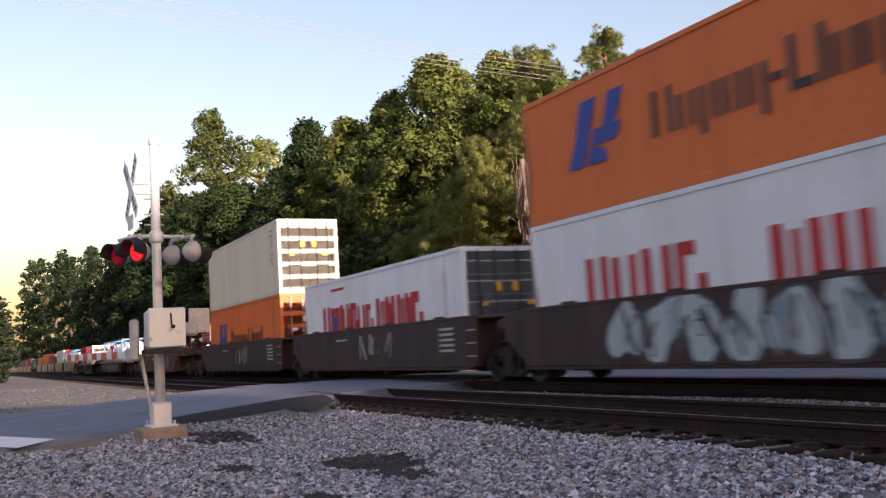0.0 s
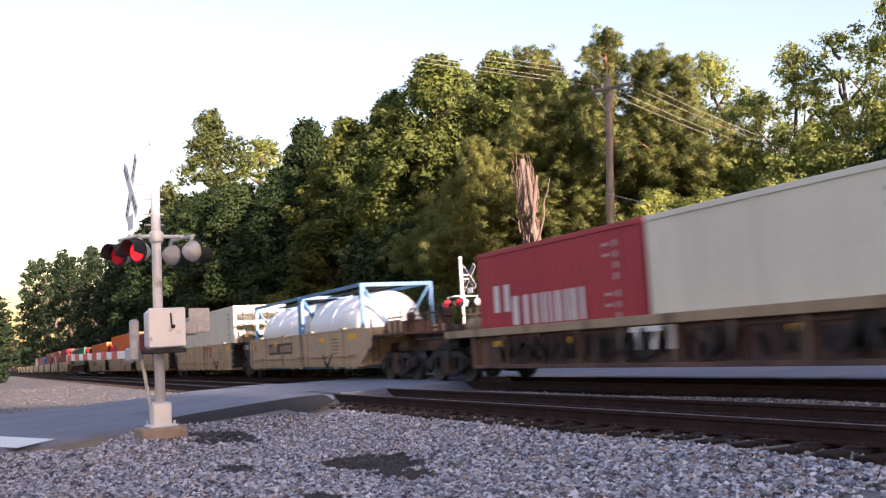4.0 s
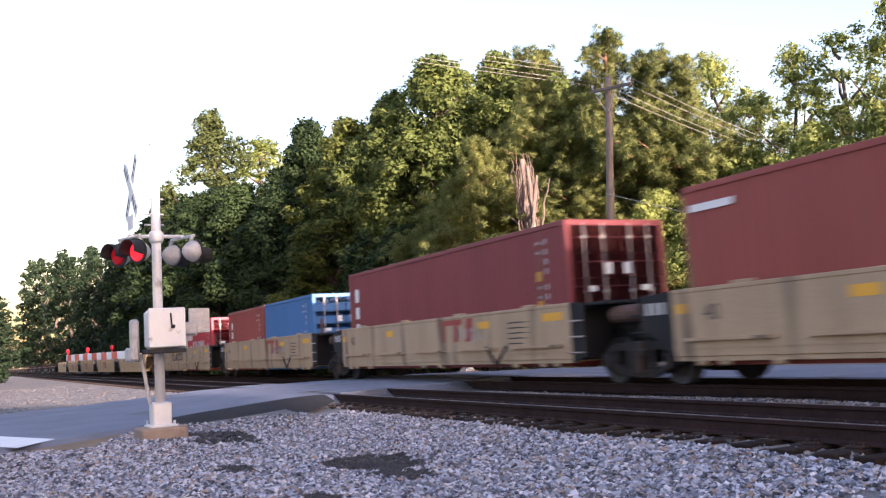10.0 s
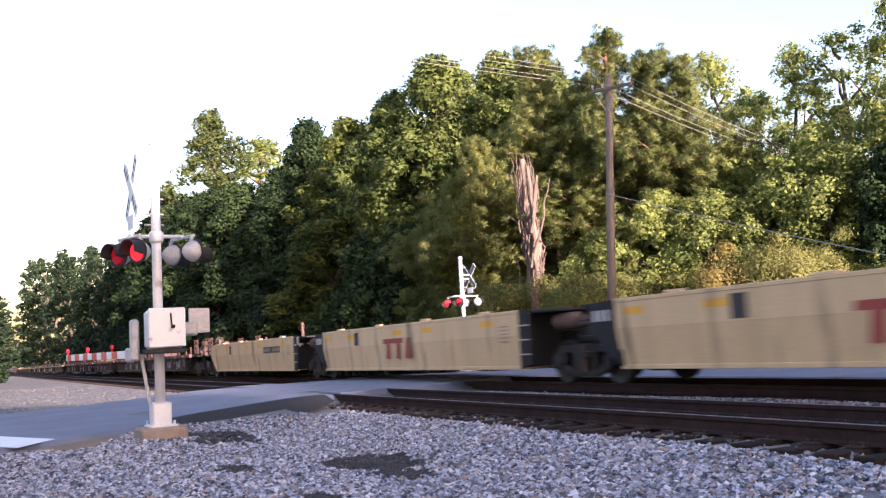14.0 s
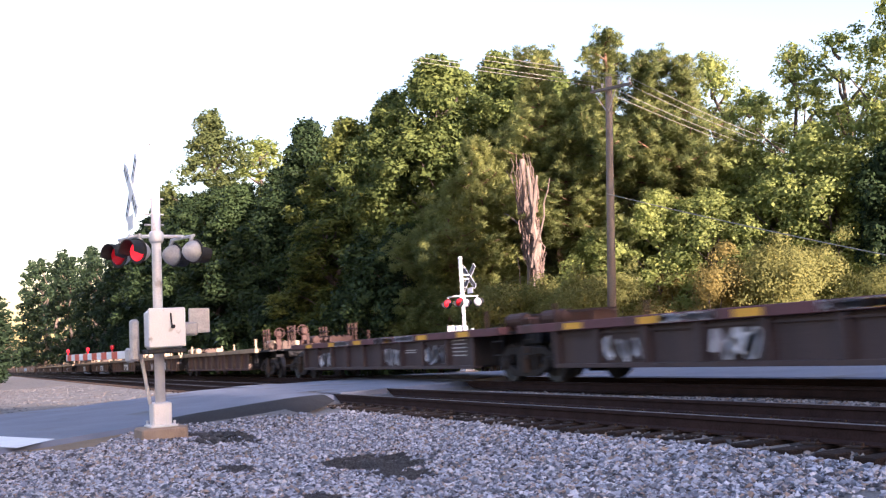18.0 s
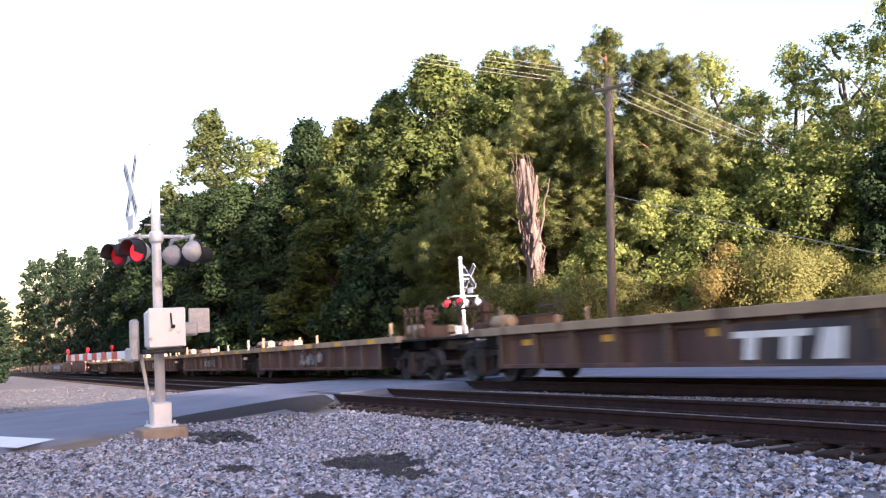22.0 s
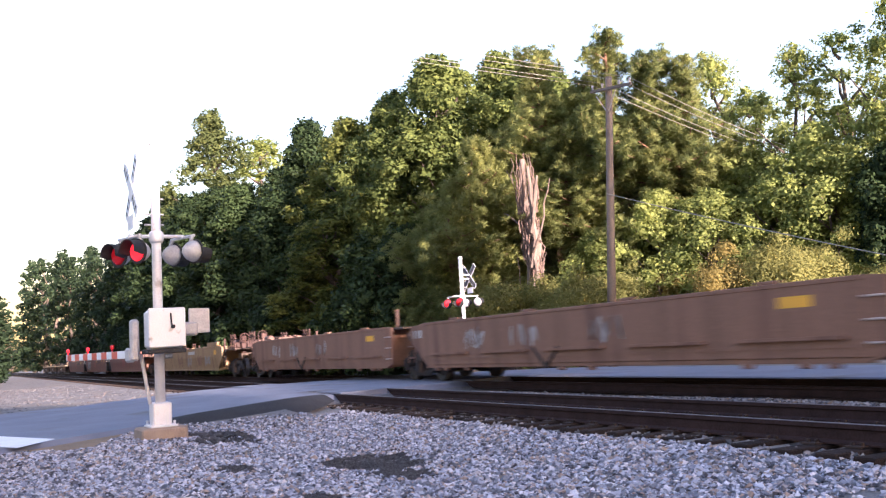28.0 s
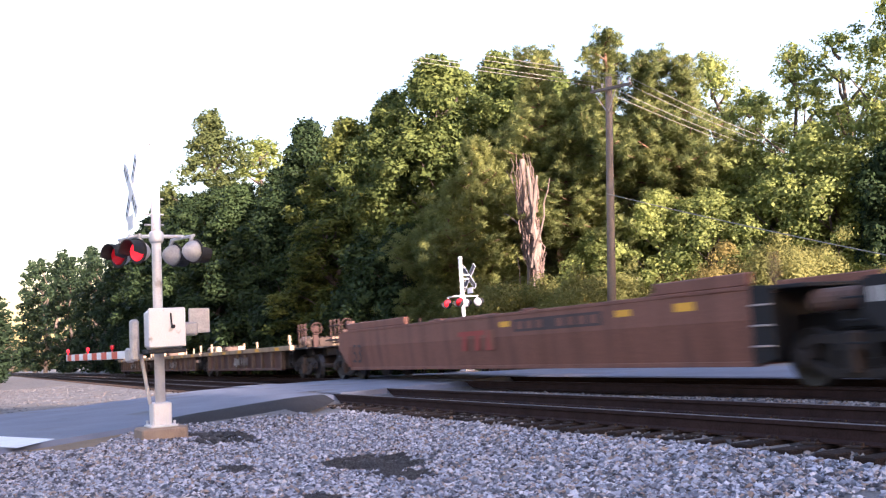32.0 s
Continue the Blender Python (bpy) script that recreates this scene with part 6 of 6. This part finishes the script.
def pine_tree(seed, height, label, bare=0.35, spread=0.16, branches=52, leafm="needle"):
    rng = np.random.default_rng(seed)
    t = thing("pine_tree", label, "pine tree", group="trees behind the track")
    bm = B()
    limb(bm, (0, 0, -0.4), (0, 0, height * 0.97), 0.013 * height, 0.04, 6, rng)
    tufts = []
    for i in range(branches):
        f = bare + (1 - bare) * (i + rng.random()) / branches
        a = i * 2.4 + rng.uniform(-0.4, 0.4)
        rr = height * spread * min(1.0, (1.08 - f) * 2.6) ** 0.7 * (0.75 + 0.35 * math.sin(f * 17 + seed)) * rng.uniform(0.65, 1.15)
        out = Vector((math.cos(a), math.sin(a), 0.35)).normalized()
        z0 = height * f * 0.975 - 0.25 * rr
        tip = Vector((0, 0, z0)) + out * rr
        limb(bm, (0, 0, z0), tip, 0.05, 0.018, 2, rng, 5)
        n = max(5, int(rr * 15))
        for k in range(n):
            g = rng.uniform(0.35, 1.05)
            p = Vector((0, 0, z0)) + out * rr * g + Vector(rng.normal(size=3)) * (0.16 + 0.2 * g * rr * 0.5)
            tufts.append((tuple(p), tuple(out), rng.uniform(0.8, 1.25)))
    for k in range(10):
        tufts.append(((rng.normal() * 0.12, rng.normal() * 0.12, height * (0.93 + 0.006 * k)), (0, 0, 1), 1.0))
    part("trunk", bm, M["pinebark"], t, "tall reddish pine trunk")
    o = new("crown", quad_mesh("crown", needle_cloud(rng, tufts, 0.27), M[leafm]))
    o.parent = t
    return t


def bush(seed, width, height, leafm, label, leaf=0.042, cover=0.4):
    rng = np.random.default_rng(seed)
    t = thing("bush", label, "bush", group="bushes along the wood's edge")
    bm = B()
    clumps = []
    for i in range(20):
        c = (rng.uniform(-0.5, 0.5) * width, rng.uniform(-0.3, 0.3) * width, rng.uniform(0.1, 0.9) ** 0.8 * height)
        limb(bm, (c[0] * 0.3, c[1] * 0.3, -0.3), c, 0.035, 0.012, 3, rng, 5)
        s = rng.uniform(0.1, 0.2) * width
        clumps.append((c, s))
        for _ in range(3):
            q = np.array(c) + rng.normal(size=3) * s * 0.7
            clumps.append((tuple(q), s * rng.uniform(0.3, 0.55)))
    part("stem", bm, M["bark"], t, "thin woody stems")
    o = new("foliage", quad_mesh("foliage", leaf_cloud(rng, clumps, leaf, cover), leafm))
    o.parent = t
    return t


# each kind of tree: its model, height and width
PROTO = {
    "dark": (broad_tree(11, 19, 8, M["leaf"], "broad-leaved tree in green late-summer leaf, coloured dark for shade", count=120, clump=0.1, leaf=0.14, peak=0.6), 19, 8),
    "round": (broad_tree(12, 17, 9, M["leaf"], "broad-leaved tree with a dense green crown, coloured dark for shade", 0.03, count=120, leaf=0.15), 17, 9),
    "tall": (broad_tree(24, 29, 9, M["leafm"], "tall broad-leaved tree with evening light on its top", 0.25, count=110, clump=0.1, leaf=0.17, cover=0.6), 29, 9),
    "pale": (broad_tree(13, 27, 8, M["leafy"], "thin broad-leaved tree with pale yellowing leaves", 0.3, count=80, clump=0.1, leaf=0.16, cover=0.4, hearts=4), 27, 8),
    "gum": (broad_tree(25, 17, 7, M["turning"], "broad-leaved tree whose outer leaves turn yellow", 0.04, count=130, clump=0.095, leaf=0.14), 17, 7),
    "oak": (broad_tree(26, 18.5, 8.5, M["leafo"], "tall broad-leaved tree with a dense green crown", 0.05, count=150, clump=0.095, leaf=0.13), 18.5, 8.5),
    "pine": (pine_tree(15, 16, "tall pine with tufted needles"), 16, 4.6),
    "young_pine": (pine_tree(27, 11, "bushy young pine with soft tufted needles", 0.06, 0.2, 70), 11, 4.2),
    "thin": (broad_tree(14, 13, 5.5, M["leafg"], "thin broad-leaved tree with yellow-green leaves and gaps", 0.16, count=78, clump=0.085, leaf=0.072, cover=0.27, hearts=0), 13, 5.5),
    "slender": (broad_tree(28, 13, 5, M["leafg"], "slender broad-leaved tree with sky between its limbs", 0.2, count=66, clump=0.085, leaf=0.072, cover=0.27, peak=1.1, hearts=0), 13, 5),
    "sapling": (broad_tree(20, 7, 4, M["leafg"], "green young tree at the wood's edge, coloured bright for sunlight", 0.03, count=90, clump=0.1, leaf=0.065, cover=0.5, hearts=5), 7, 4),
    "shade": (broad_tree(29, 7, 4.5, M["leaf"], "low green tree at the wood's edge, coloured dark for shade", 0.03, count=70, clump=0.12, leaf=0.1, hearts=8), 7, 4.5),
    # both far kinds carry their shade in the leaf colour
    "far": (broad_tree(16, 24, 10, M["leafd"], "distant broad-leaved tree, green leaf coloured dark for shade", 0.05, count=70, clump=0.11, leaf=0.33, peak=0.75), 24, 10),
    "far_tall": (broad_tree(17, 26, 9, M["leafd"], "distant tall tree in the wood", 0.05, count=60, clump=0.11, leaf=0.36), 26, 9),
    "old": (broad_tree(18, 21, 18, M["leaf"], "wide old tree added out of view to shade the line", 0.36, count=60, clump=0.13, leaf=0.9, cover=0.8), 21, 18),
}
BUSHES = [bush(21, 4.5, 3.2, M["shrub"], "tangled scrubby yellow-green bush at the wood edge"), bush(22, 5.5, 4.0, M["leaf"], "dense green bush at the wood edge, coloured dark for shade", 0.13, 0.7), bush(23, 4.0, 3.0, M["scrub"], "scrubby bush with leaves turning yellow")]
rng = random.Random(9)


def plant(model, x, y, height, base, turn=None, width=1.0):
    s = height / base
    o = copy_thing(model, pose(x, y, ground_z(x, y) - 0.05, 0, 0, rng.uniform(0, 360) if turn is None else turn))
    o.scale = (s * width, s * width, s)
    return o


# the wood along the far side: kind, x, y, height, width
WOOD = [
    ("far_tall", -435, 22, 47, 19), ("far_tall", -372, 22, 41, 17), ("far_tall", -314, 24, 37.5, 15), ("far", -268, 22, 31, 13), ("far", -224, 23, 28.5, 11), ("far_tall", -196, 21, 23, 11), ("far", -170, 22, 22, 10), ("far", -152, 20, 19, 9),
    ("far", -136, 21, 20, 9.5), ("dark", -124, 20, 20, 10.6), ("dark", -116, 21, 22, 10.0), ("round", -108, 19.5, 18.5, 10.6),
    ("tall", -105.8, 24, 29.6, 11.0), ("pale", -107, 30, 27.0, 11.9), ("round", -97.5, 20, 18.2, 11.2), ("dark", -88, 20.5, 17.5, 10.6), ("round", -80.5, 20.5, 16.4, 10.6), ("dark", -93, 28, 20.5, 10), ("dark", -84, 29, 18.5, 10), ("dark", -71.5, 24, 20.2, 9.2), ("dark", -76, 26, 17.5, 8.8),
    ("round", -67.5, 20.5, 13.8, 9.4), ("gum", -59.8, 23, 17.4, 9.0), ("gum", -57.4, 20.8, 11.6, 8.8), ("dark", -62.5, 26, 17.0, 8.8), ("oak", -54.7, 24, 17.8, 7.8), ("oak", -49.8, 25, 18.8, 10.8), ("oak", -52.5, 31, 20.3, 10.6), ("oak", -48, 31, 18.4, 10.0),
    ("shade", -50.5, 20.5, 8.5, 6.5), ("shade", -46, 20.5, 8.0, 6),
    ("young_pine", -40.9, 22.6, 11.8, 5), ("young_pine", -39.4, 20.2, 8.2, 4.4), ("young_pine", -42.6, 20.6, 8.6, 4.4), ("pine", -40.5, 26, 16.6, 5.6), ("pine", -38.6, 27.5, 14.6, 5.4), ("pine", -35.9, 27, 16.0, 5.4), ("pine", -34.1, 28, 14.6, 5.4), ("pine", -37.6, 25.6, 11.6, 5.4), ("pine", -33.2, 29.2, 14.0, 5.6), ("pine", -36.0, 29.5, 14.6, 5.4), ("oak", -46.5, 31, 17.2, 9),
    ("thin", -37, 34.5, 15.9, 7.4), ("slender", -35.5, 35.5, 13.5, 6.5), ("slender", -34, 34, 13.0, 5), ("thin", -30, 33, 13.8, 6.4), ("slender", -28.4, 34, 14.2, 6.2), ("thin", -25.5, 34, 14.8, 6.6), ("slender", -22.2, 33, 13.8, 6), ("sapling", -31.5, 31, 9.5, 6), ("sapling", -27.5, 31, 9.5, 6),
    ("sapling", -30.2, 27.5, 7.0, 5.2), ("sapling", -32.4, 26.6, 7.6, 5), ("sapling", -28.5, 29.5, 7.6, 5.4), ("sapling", -26.0, 30.2, 8.2, 5.6), ("shade", -23.6, 30.8, 8.0, 5), ("sapling", -34.8, 25.0, 6.2, 4.6), ("sapling", -24.6, 31.5, 9.6, 5.4), ("shade", -31.8, 30.5, 7, 5), ("sapling", -21.5, 32, 8.5, 5.6),
]
for kind, x, y, high, wide in WOOD:
    model, h0, w0 = PROTO[kind]
    plant(model, x, y, high, h0, width=wide / w0 * h0 / high)
# unseen tall trees added down the line; their joined crowns keep the low sun off the crossing
for y in (-34, -25, -16, -7, 2.2, 19.5):
    for row, x in enumerate((100, 111, 122, 133)):
        h = (22.9 if y < 10 else 23.4) + 1.8 * row
        q = Vector((x + rng.uniform(-2, 2) + 40, y + (0.8 * (row % 2) if y < 10 else -1.5 * (row % 2)) - 11.7))
        q.rotate(Matrix.Rotation(radians(87.5 - SUN_AZ), 2))
        plant(PROTO["old"][0], q.x - 40, q.y + 11.7, h + rng.uniform(-0.6, 0.6), 21)
# tall trees of the wood's edge this side of the crossing, out of the picture, that shade the foot of the wood down the line
for x, h in ((-2, 23.5), (5, 25), (12, 25), (20, 26.5), (29, 27)):
    plant(PROTO["far_tall"][0], x, 23.0 + 0.0875 * x, h, 26, width=0.55)
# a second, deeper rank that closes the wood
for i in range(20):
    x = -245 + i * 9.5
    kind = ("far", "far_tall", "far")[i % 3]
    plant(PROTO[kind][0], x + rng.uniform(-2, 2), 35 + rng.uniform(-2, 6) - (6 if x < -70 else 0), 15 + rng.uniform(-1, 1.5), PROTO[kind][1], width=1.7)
for i in range(34):
    x = -125 + i * 3.1 + rng.uniform(-1, 1)
    if -64 < x < -44 or x > -21.5:
        continue
    y = 18.8 if x < -44 else 21.2 + 0.3 * (x + 44)      # the edge draws back towards the lane
    plant(BUSHES[(0, 2, 0)[i % 3] if x > -44 else 1], x, y + rng.uniform(-1, 1.2), 3.2 + rng.uniform(-0.7, 1.4), 3.2)
for x, y, high in ((-35.0, 21.4, 3.9), (-37.0, 21.2, 3.7)):      # scrub about the foot of the dead tree
    plant(BUSHES[0], x, y, high, 3.2)
for k, p in enumerate([q[0] for q in PROTO.values()] + BUSHES):
    p.matrix_world = pose(-250 + 9 * k, 52, -0.4)
# added near-side wood down the line, beside the picture, to dim the far cars
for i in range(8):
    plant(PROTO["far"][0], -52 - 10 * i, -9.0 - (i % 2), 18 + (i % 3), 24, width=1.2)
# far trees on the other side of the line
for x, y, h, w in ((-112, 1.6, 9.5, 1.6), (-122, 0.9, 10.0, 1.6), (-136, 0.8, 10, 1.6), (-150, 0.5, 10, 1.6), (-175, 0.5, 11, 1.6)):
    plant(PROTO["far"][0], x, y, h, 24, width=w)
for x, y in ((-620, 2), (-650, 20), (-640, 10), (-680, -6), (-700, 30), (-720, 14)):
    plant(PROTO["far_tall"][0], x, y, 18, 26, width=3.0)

# wires from the pole
for k, tip in enumerate(TIPS):
    wire("overhead_wire", tip, (tip.x - 0.5, -20.0, 14.0), 0.5, "thin overhead wire running over the tracks along the road", 0.007)
    wire("overhead_wire", tip, (tip.x - 13, 58.0, tip.z - 0.6), 1.1, "thin overhead wire running from the pole into the woods", 0.011)
wire("cable", pole.matrix_world @ Vector((0.7, -0.2, 6.6)), (-12.0, 21, 1.2), 0.1, "thin cable slung from the pole", 0.016)

# dead snag
snag = thing("dead_tree", "bleached broken dead tree trunk among the leaves", "dead tree", pose(-36.8, 22.6, -0.5))
bm = B()
r2 = np.random.default_rng(5)
limb(bm, (0.5, 0, 0), (0.4, 0, 5.0), 0.16, 0.3, 4, r2, 8)
limb(bm, (0.4, 0, 5.0), (-0.05, 0, 9.7), 0.34, 0.12, 5, r2, 9)
part("trunk", bm, M["deadwood"], snag, "splintered pale trunk")
bm = B()
for i in range(150):      # dead vines and torn fibres all round it
    a = i * 2.4
    z0 = r2.uniform(3.4, 8.3)
    z1 = min(10.1, z0 + r2.uniform(0.8, 2.2))
    ra, rb = 0.22 + 0.34 * r2.random(), 0.22 + 0.36 * r2.random()
    m0, m1 = 0.4 - 0.075 * max(0, z0 - 5), 0.4 - 0.075 * max(0, z1 - 5)
    ra *= min(1.0, 0.35 + 0.3 * (z0 - 3.0))
    limb(bm, (m0 + ra * math.cos(a), ra * math.sin(a), z0), (m1 + rb * math.cos(a + 0.5), rb * math.sin(a + 0.5), z1), 0.032, 0.012, 5, r2, 4)
part("dead_vines", bm, M["deadvine"], snag, "tangled brown dead vines")
for line, r in ((((0.75, -0.3, 4.6), (0.95, -0.3, 7.0), (0.85, -0.3, 9.2)), 0.12),
                (((0.85, -0.3, 6.2), (1.3, -0.35, 7.4), (1.75, -0.4, 8.6)), 0.1),
                (((0.9, -0.3, 5.3), (1.8, -0.4, 6.2), (2.15, -0.4, 7.3), (2.75, -0.4, 8.3)), 0.06),
                (((0.9, -0.2, 3.2), (1.1, -0.3, 4.4), (0.8, -0.3, 5.2)), 0.1),
                (((0.3, -0.3, 3.2), (-0.3, -0.4, 3.9), (-0.35, -0.4, 5.2)), 0.04),
                (((-0.2, -0.2, 6.6), (-1.0, -0.3, 7.2), (-1.5, -0.3, 7.4)), 0.035),
                (((-0.2, -0.2, 8.7), (-0.9, -0.2, 9.0), (-1.2, -0.2, 9.4)), 0.03)):
    bm = B()
    for i in range(len(line) - 1):
        limb(bm, line[i], line[i + 1], r * (1 - 0.22 * i), r * (0.78 - 0.22 * i), 2, r2, 6)
    part("dead_limb", bm, M["deadwood"], snag, "bare crooked limb")

spar = thing("dead_tree", "tall bare dead spar standing above the thin trees", "dead tree", pose(-22.9, 31.5, -0.4))
bm = B()
limb(bm, (0.6, 0, 0), (-0.35, 0, 14.2), 0.2, 0.05, 7, r2, 7)
part("trunk", bm, M["bark"], spar, "bare grey-brown trunk")
for z, dx, dz in ((13.2, 0.5, 0.5), (12.6, -0.6, 0.4), (12.0, 0.8, 0.3), (11.2, -0.9, 0.6), (10.4, 1.1, 0.5), (9.4, -1.2, 0.4)):
    bm = B()
    limb(bm, (0.25 - 0.045 * z, 0, z), (0.25 - 0.045 * z + dx, 0.1, z + dz), 0.045, 0.012, 3, r2, 5)
    part("dead_limb", bm, M["bark"], spar, "short bare limb")


# ---- motion of the train ----
SPEED = [(0, 23.2), (2, 23.7), (5, 24.3), (8, 24.4), (12, 24.5), (32, 24.5)]


def run(t):
    """Metres that the train has gone at t seconds."""
    d = 0.0
    for (a, va), (b, vb) in zip(SPEED, SPEED[1:]):
        if t <= a:
            break
        e = min(t, b)
        ve = va + (vb - va) * (e - a) / (b - a)
        d += (va + ve) / 2 * (e - a)
    return d


def motions():
    times = [0, 1, 2, 3.5, 5, 6.5, 8, 10, 12, 16, 20, 24, 28, 32]
    for ob, x, z in CARRIED:
        walk(ob, [(t, pose(x + run(t), FAR_Y, z)) for t in times])


motions()
